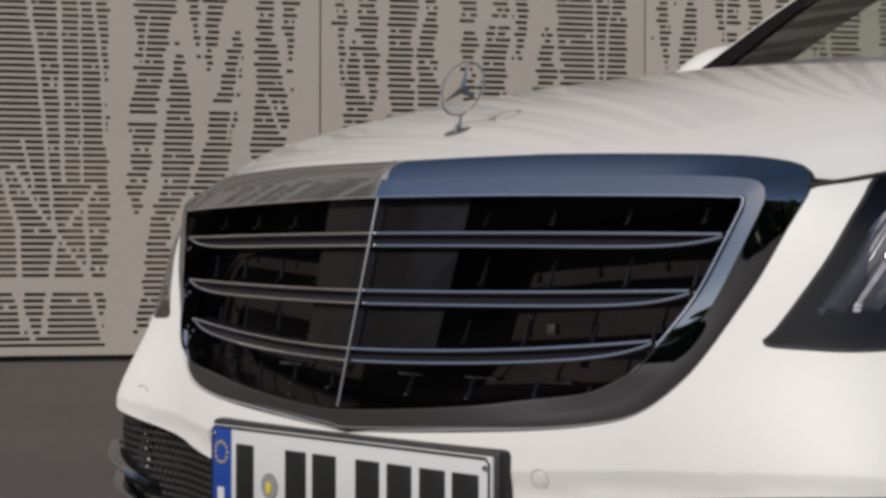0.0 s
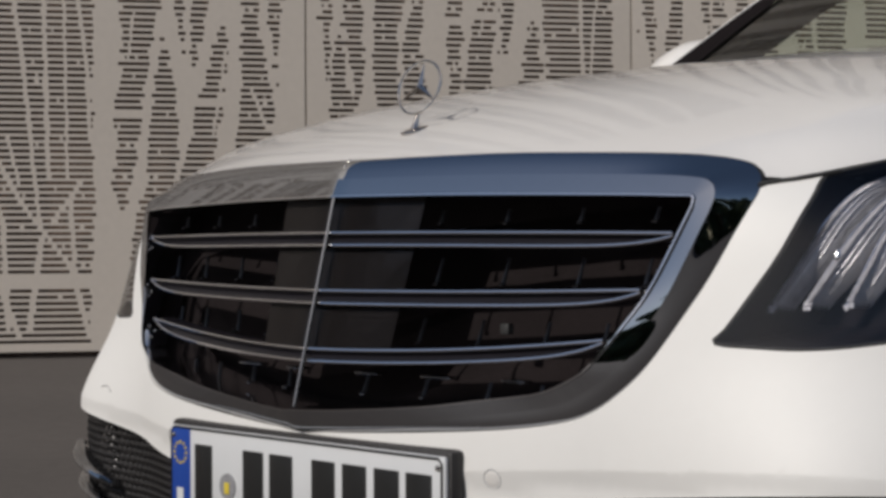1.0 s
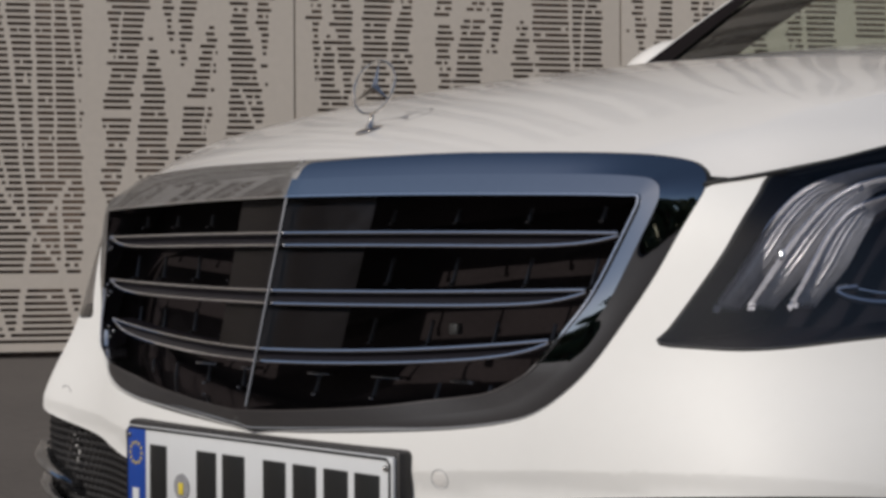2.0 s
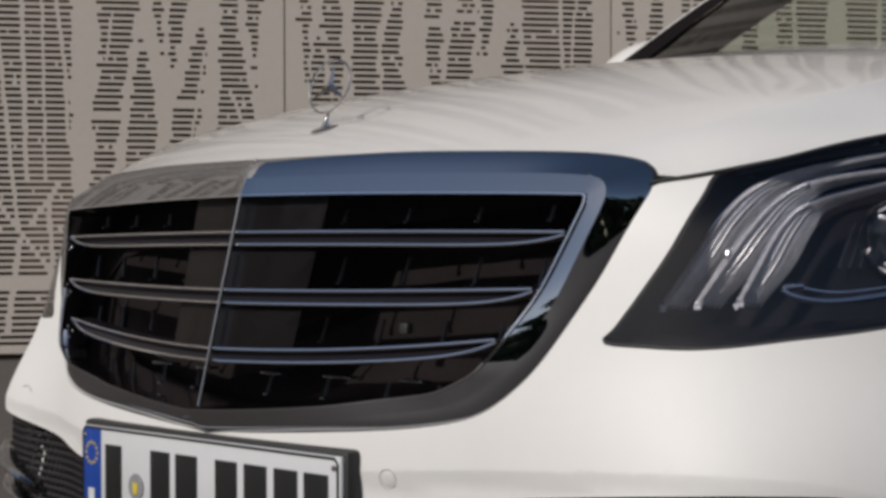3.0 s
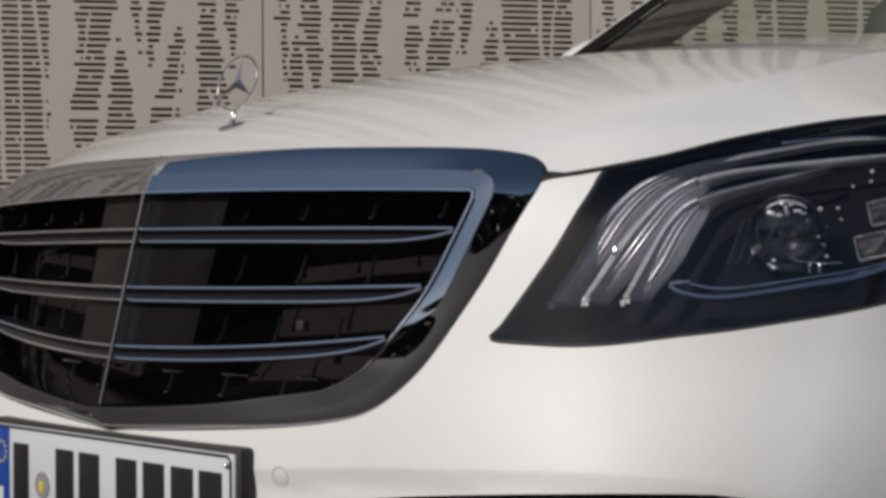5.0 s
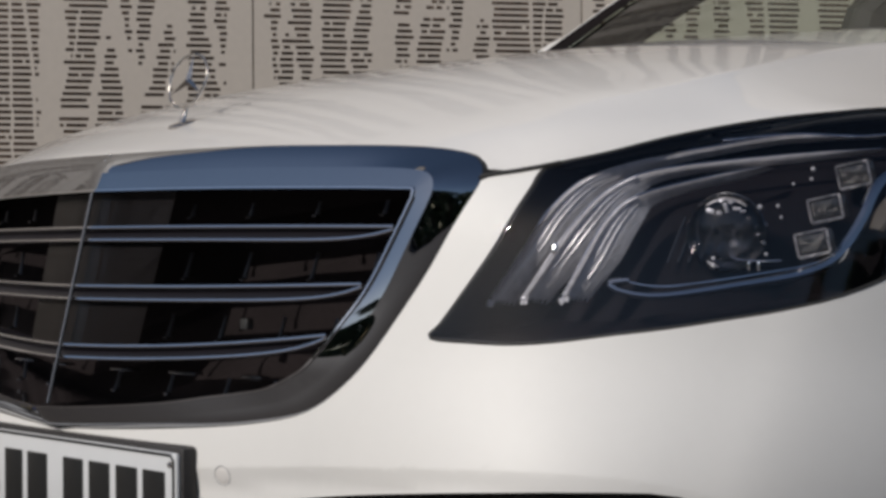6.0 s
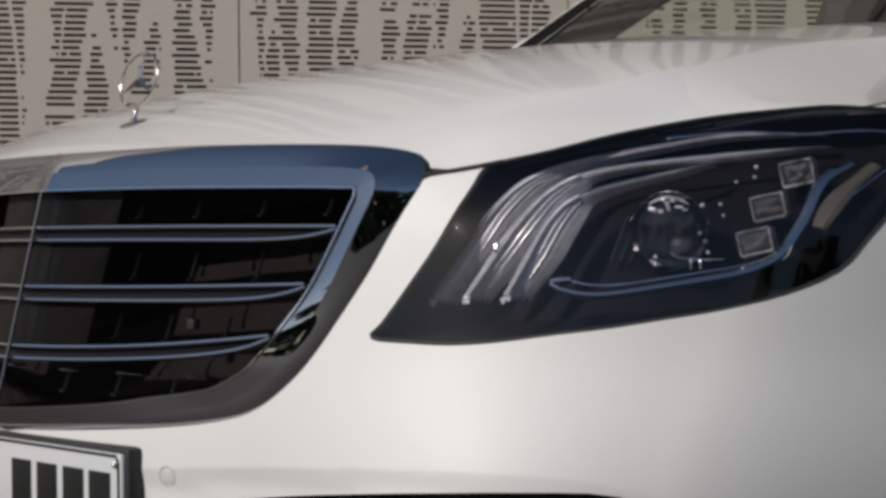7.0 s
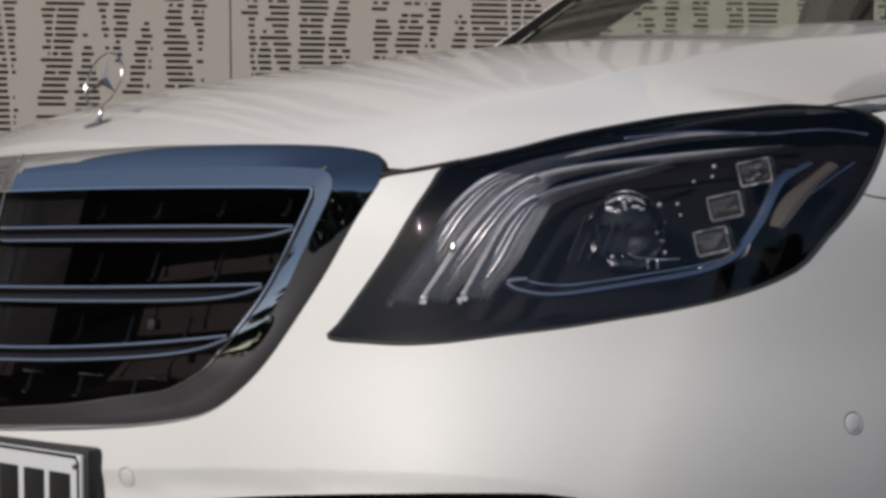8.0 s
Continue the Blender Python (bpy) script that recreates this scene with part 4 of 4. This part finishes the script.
for i in range(12):
    a = i * math.pi / 6
    bm = bmesh.new()
    box(bm, (-0.2355 + 0.013 * math.cos(a), -0.0042, 0.412 + 0.013 * math.sin(a)), (0.0032, 0.0008, 0.0032), pose(0, 0, 0, 0, 45, 0))
    part("yellow_dot", bm, YELLOW, plate)
for x, w in ((-0.186, 0.036), (-0.083, 0.040), (-0.028, 0.044), (0.052, 0.042), (0.108, 0.042), (0.164, 0.042), (0.218, 0.042)):
    bm = bmesh.new()
    box(bm, (x, -0.0036, 0.389), (w, 0.0026, 0.072), bevel=0.001)
    part("dark_bar", bm, PLATE_INK, plate)
bm = bmesh.new()
for r, dy, in ((0.0165, -0.0036),):
    bmesh.ops.create_cone(bm, segments=28, radius1=r, radius2=r * 0.96, depth=0.002, cap_ends=True, matrix=Matrix.Translation((-0.135, dy, 0.378)) @ pose(0, 0, 0, 90))
part("round_seal", bm, SEAL_GREY, plate, "grey round seal with yellow shield")
bm = bmesh.new()
box(bm, (-0.135, -0.0052, 0.376), (0.010, 0.001, 0.014), bevel=0.0003)
part("shield", bm, YELLOW, plate)
for x in (-0.249, 0.2492):
    bm = bmesh.new()
    bmesh.ops.create_uvsphere(bm, u_segments=12, v_segments=8, radius=0.0034, matrix=Matrix.Translation((x, -0.0036, 0.4337)))
    part("screw", bm, BRIGHT, plate, "small steel screw")

# ---- bonnet ornament ----
orn = tagged(holder("bonnet_ornament", car), "upright chrome ring with three spokes on a small foot")
ring_at = Matrix.Translation((0, 0.190, 0.864)) @ pose(0, 0, 0, -16, 0, 5)
bm = bmesh.new()
tube(bm, [ring_at @ Vector((0.0345 * math.cos(a), 0, 0.0345 * math.sin(a))) for a in (2 * math.pi * i / 64 for i in range(64))], 0.0016, 10, closed=True, up=(0, 1, 0))
part("ring", bm, BRIGHT, orn)
for k in range(3):
    a = math.pi / 2 + k * 2 * math.pi / 3
    d, w = Vector((math.cos(a), 0, math.sin(a))), Vector((-math.sin(a), 0, math.cos(a)))
    bm = bmesh.new()
    tip = bm.verts.new(ring_at @ (d * 0.034))
    quad = [bm.verts.new(ring_at @ p) for p in (d * 0.004 + w * 0.0052, Vector((0, -0.0042, 0)), d * 0.004 - w * 0.0052, Vector((0, 0.0042, 0)))]
    for i in range(4):
        bm.faces.new((quad[i], quad[(i + 1) % 4], tip))
    part("spoke", bm, BRIGHT, orn, smooth=False)
bm = bmesh.new()
tube(bm, [(0, 0.181, 0.804), (0, 0.181, 0.809), (0, 0.182, 0.815), (0, 0.185, 0.822), (0, 0.187, 0.830)], [0.0075, 0.0060, 0.0042, 0.0030, 0.0026], 14)
part("stem", bm, BRIGHT, orn)
bm = bmesh.new()
bmesh.ops.create_uvsphere(bm, u_segments=28, v_segments=10, radius=0.021)
bmesh.ops.scale(bm, vec=(0.62, 1, 0.16), verts=bm.verts)
bmesh.ops.transform(bm, matrix=Matrix.Translation((0, 0.182, bonnet(0, 0.182).z + 0.0005)) @ pose(0, 0, 0, 16), verts=bm.verts)
part("foot", bm, BRIGHT, orn)

# ---- air intakes with mesh and a chrome fin ----
for s in (1, -1):
    intake = tagged(holder("air_intake", car), "black meshed lower air intake with chrome fin")
    lp = intake_loop if s > 0 else [(-x, z) for x, z in intake_loop]
    bm = bmesh.new()
    n = len(lp)
    rings = [[bm.verts.new(front(x, z) + Vector((0, d, 0))) for x, z in lp] for d in (0.002, 0.05)]
    for i in range(n):
        bm.faces.new((rings[0][i], rings[0][(i + 1) % n], rings[1][(i + 1) % n], rings[1][i]))
    part("duct", bm, GLOSS_BLACK, intake)
    bm = bmesh.new()
    bm.faces.new([bm.verts.new((s * abs(x), skin_y(x, z) + 0.052, z)) for x, z in lp])
    part("duct_back", bm, MATT_BLACK, intake, smooth=False)
    bm = bmesh.new()
    cell = 0.015
    for r in range(16):
        for c in range(46):
            x0 = 0.2 + c * cell * 1.0 + (cell / 2 if r % 2 else 0)
            z0 = 0.275 + r * 0.0105
            hexa = [(x0 + 0.0075 * math.sin(k * math.pi / 3), z0 + 0.006 * math.cos(k * math.pi / 3)) for k in range(6)]
            for k in (0, 1, 2):
                (xa, za), (xb, zb) = hexa[k], hexa[k + 1]
                if inside((xa, za), intake_loop) and inside((xb, zb), intake_loop):
                    tube(bm, [(s * xa, skin_y(xa, za) + 0.022, za), (s * xb, skin_y(xb, zb) + 0.022, zb)], 0.0013, 4, flat=2.0)
    tagged(part("mesh_grid", bm, MATT_BLACK, intake, "black honeycomb mesh"), kind="stuff")
    for z_in, z_out, r in ((0.337, 0.378, 0.013), (0.300, 0.335, 0.012)):
        bm = bmesh.new()
        pts = spline([(0.535, z_in, 0), (0.60, z_in + (z_out - z_in) * 0.35, 0), (0.67, z_in + (z_out - z_in) * 0.75, 0), (0.715, z_out, 0)], 6)
        tube(bm, [(s * p.x, skin_y(p.x, p.y) + 0.006, p.y) for p in pts], [0.002 + r * math.sin(math.pi * min(0.15 + i / (len(pts) - 1), 1.0) * 0.85) for i in range(len(pts))], 12, flat=0.55)
        part("fin", bm, CHROME, intake, "curved chrome fin")

# ---- parking sensors ----
for x, z in ((0.301, 0.424), (0.887, 0.487)):
    for s in (1, -1):
        p = front(s * x, z)
        e = 0.002
        n = (front(s * x + e, z) - front(s * x - e, z)).cross(front(s * x, z + e) - front(s * x, z - e)).normalized()
        n = n if n.y < 0 else -n
        turn = n.to_track_quat("Z", "Y").to_matrix().to_4x4()
        sensor = holder("parking_sensor", car)
        for nm, r, w, mt in (("sensor_ring", 0.0106, 0.0004, SEAL_GREY), ("sensor_face", 0.0085, 0.0011, PAINT)):
            bm = bmesh.new()
            if nm == "sensor_ring":
                tube(bm, [Matrix.Translation(p) @ turn @ Vector((r * math.cos(a), r * math.sin(a), 0)) for a in (2 * math.pi * i / 28 for i in range(28))], w, 6, closed=True, up=tuple(n))
            else:
                bmesh.ops.create_uvsphere(bm, u_segments=24, v_segments=8, radius=r)
                bmesh.ops.scale(bm, vec=(1, 1, 0.09), verts=bm.verts)
                bmesh.ops.transform(bm, matrix=Matrix.Translation(p) @ turn, verts=bm.verts)
            part(nm, bm, mt, sensor)
# the towing-eye lid shows as a small curved seam on one side
for s in (-1,):
    bm = bmesh.new()
    tube(bm, [front(s * x, z) - Vector((0, 0.0003, 0)) for x, z in ((0.575, 0.470), (0.565, 0.4735), (0.552, 0.4725), (0.540, 0.466))], 0.0007, 5)
    part("towing_lid_seam", bm, SEAL_GREY, car)

# ---- shut lines beside the bonnet ----
for s in (1, -1):
    bm = bmesh.new()
    tube(bm, [bonnet(s * (bonnet_edge(y) + 0.001), y) - Vector((0, 0.001, 0.0035)) for y in (0.186, 0.2, 0.22, 0.25, 0.3, 0.35, 0.4, 0.45, 0.49, 0.52)], 0.0036, 6)
    tube(bm, [bonnet(s * x, y) + Vector((0, 0, 0.0002)) for x, y in ((0.803, 0.529), (0.801, 0.56), (0.796, 0.594), (0.783, 0.64), (0.766, 0.696), (0.74, 0.78))], 0.0014, 6)
    part("bonnet_seal", bm, RUBBER, car, "dark rubber seal in the bonnet gap")
    bm = bmesh.new()
    tube(bm, [front(s * x, z) + Vector((0, -0.001, 0.0)) for x, z in ((0.541, 0.7315), (0.553, 0.7340), (0.570, 0.7365), (0.588, 0.7400), (0.606, 0.7445))], 0.0026, 6)
    part("corner_gap", bm, RUBBER, car, "dark gap beside the grille")
    bm = bmesh.new()
    tube(bm, [front(s * x, z) + Vector((0, 0.0004, 0)) for x, z in ((0.866, 0.7085), (0.871, 0.7055), (0.876, 0.704), (0.884, 0.7035), (0.895, 0.704))], 0.0011, 6)
    part("wing_seam", bm, SEAL_GREY, car, "fine shut line between bumper and wing")

# ---- cabin: windscreen, pillars, roof, glass ----
def sheet(fn, nu, nv, us=(0, 1), vs=(0, 1)):
    bm = bmesh.new()
    g = [[bm.verts.new(fn(us[0] + (us[1] - us[0]) * i / nu, vs[0] + (vs[1] - vs[0]) * j / nv)) for i in range(nu + 1)] for j in range(nv + 1)]
    for j in range(nv):
        for i in range(nu):
            bm.faces.new((g[j][i], g[j][i + 1], g[j + 1][i + 1], g[j + 1][i]))
    return bm


def screen(u, v):
    """u across from -1 to 1, v up from the cowl to the roof."""
    w = 0.745 - 0.155 * v
    return Vector((u * w, 1.36 + 0.17 * u * u + (0.72 - 0.07 * u * u) * v, 0.975 + 0.055 * u * u + (0.44 - 0.085 * u * u) * v + 0.03 * math.sin(math.pi * v)))


def rear_screen(u, v):
    w = 0.72 - 0.13 * v
    return Vector((u * w, 4.42 - 0.10 * u * u - (0.75 - 0.05 * u * u) * v, 1.02 + 0.40 * v - 0.04 * u * u * v + 0.03 * math.sin(math.pi * v)))


glass = part("windscreen", sheet(screen, 24, 16, (-0.95, 0.95), (-0.06, 1)), SCREEN_GLASS, car, "green-tinted windscreen reflecting the facade")
glass.visible_shadow = False
for s in (1, -1):
    part("screen_border", sheet(lambda u, v: screen(s * (0.900 + 0.112 * u), v) + Vector((0, -0.004, 0.002)), 4, 16, vs=(-0.05, 1.0)), FRIT, car, "black screen border")
    bm = bmesh.new()
    pts = [screen(s * 1.0, v) + Vector((s * 0.012, 0.012, 0.0)) for v in (-0.08, 0.1, 0.3, 0.5, 0.7, 0.9, 1.0)]
    side = [Vector((s * 0.60, 2.5, 1.43)), Vector((s * 0.605, 3.0, 1.435)), Vector((s * 0.60, 3.5, 1.40)), Vector((s * 0.66, 3.9, 1.27)), Vector((s * 0.74, 4.35, 1.05))]
    tube(bm, spline(pts + side, 4), 0.009, 10)
    part("roof_pillar", bm, PAINT, car, "white roof pillar")
    part("pillar_trim", sheet(lambda u, v: screen(s * 0.985, v) + Vector((s * 0.004, 0.012 + (0.15 + 0.03 * v) * u, -0.012 - 0.01 * u)), 3, 10, vs=(-0.1, 0.95)), CABIN, car, "dark inner pillar trim")
    bm = bmesh.new()
    tube(bm, [(s * 0.745, 2.56, 0.94), (s * 0.70, 2.60, 1.18), (s * 0.60, 2.66, 1.41)], [0.10, 0.085, 0.07], 10)
    part("door_pillar", bm, CABIN, car, "dark pillar between the doors")
    belt = lambda y: Vector((s * (0.80 - 0.02 * soft(3.2, 4.4, y)), y, 0.965 + 0.03 * soft(1.5, 3.2, y)))
    top = spline(pts + side, 8)

    def side_glass(u, v):
        p = top[min(int(u * (len(top) - 1)), len(top) - 1)]
        b = belt(p.y)
        return b.lerp(p, v)
    pane = part("side_glass", sheet(side_glass, 60, 6), SCREEN_GLASS, car, "green-tinted side windows")
    pane.visible_shadow = False
    # flank behind the front wheel
    def flank(y, z):
        a = 0.95 - 5.5 * max(0, z - 0.76) ** 2 - 0.5 * max(0, 0.36 - z) ** 2
        a *= 1 - 0.16 * soft(4.1, 5.15, y) ** 2
        return Vector((s * a, y, z))
    y0 = nose_z(0.6) * 0.4 + EDGE_Y + (FLANK - EDGE) * 3.8 - 0.10
    rear_arch = [(3.98 + 0.375 * math.cos(a), 0.335 + 0.375 * math.sin(a)) for a in [math.pi - i * math.pi / 16 for i in range(17)]]
    skin("body_side", flank, [(y0, 0.22)] + [p for p in rear_arch if p[1] > 0.22] + [(5.05, 0.25), (5.1, 0.6), (5.08, 0.92), (4.4, 0.95), (3.0, 0.94), (y0, 0.902)], [], 0.1, 0.06, PAINT, car, out=(s, 0, 0))
    part("shoulder", sheet(lambda u, v: flank(y0 + u * (5.06 - y0), 0.90 + 0.04 * u).lerp(belt(y0 + u * (4.7 - y0)), v) if v else flank(y0 + u * (5.06 - y0), 0.90 + 0.04 * u), 30, 2), PAINT, car)
part("roof", sheet(lambda u, v: screen(u, 1).lerp(rear_screen(u, 1), v) + Vector((0, 0, 0.05 * math.sin(math.pi * v))), 16, 16, (-1, 1)), PAINT, car, "white roof")
part("rear_screen", sheet(rear_screen, 12, 10, (-1, 1)), GLOSS_BLACK, car)
part("boot_lid", sheet(lambda u, v: Vector((u * (0.80 - 0.06 * v), 4.40 - 0.1 * u * u * (1 - v) + 0.66 * v, 1.01 - 0.06 * u * u - 0.03 * v)), 12, 8, (-1, 1)), PAINT, car)
part("rear_bumper", sheet(lambda u, v: Vector((u * 0.83, 5.10 + 0.08 * math.sin(math.pi * v) - 0.06 * u * u, 0.25 + 0.73 * v - 0.05 * u * u * v)), 16, 12, (-1, 1)), PAINT, car)
bm = bmesh.new()
box(bm, (0, 2.75, 0.19), (1.74, 4.3, 0.06), bevel=0.02)
part("underbody", bm, MATT_BLACK, car)
bm = bmesh.new()
box(bm, (0, 0.62, 0.42), (0.9, 0.5, 0.44), bevel=0.03)
part("engine_block", bm, MATT_BLACK, car)
part("cowl", sheet(lambda u, v: Vector((u * 0.80, 1.30 + 0.10 * u * u + 0.26 * v, 0.945 - 0.03 * u * u + 0.02 * v)), 12, 3, (-1, 1)), MATT_BLACK, car)
part("dashboard", sheet(lambda u, v: Vector((u * 0.70, 1.55 + 0.45 * v, 0.985 + 0.03 * math.sin(math.pi * v) - 0.06 * u * u * v)), 12, 6, (-1, 1)), CABIN, car, "dark leather dashboard")
bm = bmesh.new()
box(bm, (0, 3.0, 0.62), (1.5, 2.6, 0.5), bevel=0.05)
part("cabin_floor", bm, CABIN, car)
for s in (1, -1):
    bm = bmesh.new()
    box(bm, (s * 0.36, 2.62, 0.95), (0.46, 0.16, 0.62), pose(0, 0, 0, -14), bevel=0.05)
    box(bm, (s * 0.36, 2.72, 1.30), (0.26, 0.09, 0.16), pose(0, 0, 0, -10), bevel=0.035)
    part("front_seat", bm, CABIN, car)
    mirror = tagged(holder("door_mirror", car), "white door mirror")
    bm = bmesh.new()
    bmesh.ops.create_uvsphere(bm, u_segments=24, v_segments=14, radius=1)
    bmesh.ops.scale(bm, vec=(0.125, 0.085, 0.070), verts=bm.verts)
    for v in bm.verts:
        if v.co.y > 0.02:
            v.co.y = 0.02 + (v.co.y - 0.02) * 0.25
        v.co.z *= 1 - 0.25 * max(0, s * v.co.x / 0.125)
    bmesh.ops.transform(bm, matrix=Matrix.Translation((s * 0.985, 1.86, 1.045)) @ pose(0, 0, 0, 0, s * 6, -s * 8), verts=bm.verts)
    part("mirror_shell", bm, PAINT, mirror)
    bm = bmesh.new()
    tube(bm, [(s * 0.80, 1.76, 0.965), (s * 0.86, 1.77, 0.99), (s * 0.93, 1.79, 1.02)], [0.028, 0.024, 0.022], 10, flat=0.6)
    part("mirror_foot", bm, GLOSS_BLACK, mirror)


def wheel(x, y, s):
    w = holder("wheel", car)
    bm = bmesh.new()
    prof = [(0.25, -0.11), (0.30, -0.125), (0.335, -0.115), (0.345, -0.08), (0.345, 0.08), (0.335, 0.115), (0.30, 0.125), (0.25, 0.11)]
    rings = [[bm.verts.new((x + b * s, y + r * math.cos(a), 0.345 + r * math.sin(a))) for r, b in prof] for a in (2 * math.pi * i / 48 for i in range(48))]
    for i in range(48):
        for j in range(7):
            bm.faces.new((rings[i][j], rings[i][j + 1], rings[(i + 1) % 48][j + 1], rings[(i + 1) % 48][j]))
    part("tyre", bm, RUBBER, w)
    bm = bmesh.new()
    bmesh.ops.create_cone(bm, segments=40, radius1=0.25, radius2=0.25, depth=0.16, matrix=Matrix.Translation((x, y, 0.345)) @ pose(0, 0, 0, 0, 90))
    bmesh.ops.create_cone(bm, segments=24, cap_ends=True, radius1=0.06, radius2=0.05, depth=0.05, matrix=Matrix.Translation((x + s * 0.07, y, 0.345)) @ pose(0, 0, 0, 0, 90))
    for k in range(10):
        a = k * math.pi / 5
        tube(bm, [(x + s * 0.085, y + r * math.cos(a), 0.345 + r * math.sin(a)) for r in (0.04, 0.14, 0.25)], [0.02, 0.014, 0.018], 6)
    part("rim", bm, SATIN, w, "ten-spoke silver rim")


for s in (1, -1):
    for y in (0.95, 3.98):
        wheel(s * 0.80, y, s)


# ---- trees on the far side of the yard, seen in the chrome and the glass ----
def tree(seed, height):
    rng = random.Random(seed)
    root = new("tree")
    bm = bmesh.new()
    tube(bm, [(0, 0, -0.1), (0.03, 0.02, height * 0.2), (-0.05, 0.06, height * 0.45), (0.05, 0, height * 0.75)], [0.22, 0.17, 0.12, 0.04], 9)
    tips = []
    for i in range(14):
        z = height * rng.uniform(0.22, 0.7)
        a = rng.uniform(0, 2 * math.pi)
        l = height * rng.uniform(0.2, 0.36) * (1.1 - z / height * 0.6)
        e = Vector((math.cos(a) * l, math.sin(a) * l, z + l * rng.uniform(0.3, 0.8)))
        tube(bm, [(0, 0, z), e * 0.5 + Vector((0, 0, z * 0.5 - 0.1)), e], [0.07, 0.045, 0.015], 6)
        tips.append(e)
    part("trunk", bm, BARK, root)
    tips += [Vector((math.cos(a) * 2.2, math.sin(a) * 2.2, height * rng.uniform(0.10, 0.24))) for a in (0.4, 1.9, 3.3, 4.8)]
    tips += [Vector((rng.uniform(-0.6, 0.6), rng.uniform(-0.6, 0.6), height * rng.uniform(0.7, 0.95))) for _ in range(6)]
    verts, faces = [], []
    for c in tips:
        r = height * rng.uniform(0.09, 0.15)
        for _ in range(330):
            d = Vector((rng.gauss(0, 1), rng.gauss(0, 1), rng.gauss(0, 0.75))).normalized() * r * rng.uniform(0.45, 1.1)
            p = c + d
            u = Vector((rng.gauss(0, 1), rng.gauss(0, 1), rng.gauss(0, 1))).normalized() * rng.uniform(0.11, 0.22)
            w = u.orthogonal().normalized() * u.length * 0.6
            s = len(verts)
            verts += [tuple(p - u), tuple(p + w), tuple(p + u), tuple(p - w)]
            faces.append((s, s + 1, s + 2, s + 3))
    me = bpy.data.meshes.new("crown")
    me.from_pydata(verts, [], faces)
    me.materials.append(LEAF)
    crown_ob = new("crown", me)
    crown_ob.parent = root
    return tagged(root, "leafy green broadleaf tree beyond the yard", "tree", "trees beyond the yard")


kinds = [tree(11, 8.5), tree(12, 9.5), tree(13, 8.0), tree(14, 7.5)]
spots = random.Random(4)
TREES = [(-30, -34), (-24, -40), (-17, -36), (-11, -42), (-5, -38), (1, -44), (7, -38), (12, -33), (17, -38), (22, -30), (26, -22), (30, -14), (28, -5), (33, 3), (30, 12), (-38, -30), (20, -44), (-21, -31)]
TREES += [(9, -23), (13, -20), (16, -25), (17, -15), (21, -18), (20, -9), (24, -11), (23, -2), (26, 4), (12, -29), (27, -8), (24, 11), (-27, -23), (-22, -26), (-16, -29), (-10, -30), (-4, -31), (2, -31), (6, -29), (-32, -17)]
for i, (x, y) in enumerate(TREES):
    m = pose(x, y, 0, 0, 0, spots.uniform(0, 360))
    kind = 3 if i >= 18 else i % 3
    if i < 3 or i == 18:
        kinds[kind].matrix_world = m
    else:
        copy_thing(kinds[kind], m)
# Unseen shrubs, added to close the bright horizon gap mirrored in the chrome.
shrub = tree(15, 3.2)
shrub.name = "shrub"
tagged(shrub, "low dense green shrub, unseen, added to darken the mirrored horizon", "shrub", "shrubs beyond the yard")
for i in range(26):
    a = radians(-78 + 3.4 * i)
    m = pose(23 * math.cos(a) + spots.uniform(-1, 1), 23 * math.sin(a) + spots.uniform(-1, 1), -0.15, 0, 0, spots.uniform(0, 360))
    if i:
        copy_thing(shrub, m)
    else:
        shrub.matrix_world = m
for x, y, size in ((-17.9, -17.4, 1.27), (-27, -31, 1.75), (-32, -27, 1.6), (-37, -33, 1.8)):      # a taller group
    copy_thing(kinds[1], pose(x, y, 0, 0, 0, spots.uniform(0, 360)) @ Matrix.Scale(size, 4))
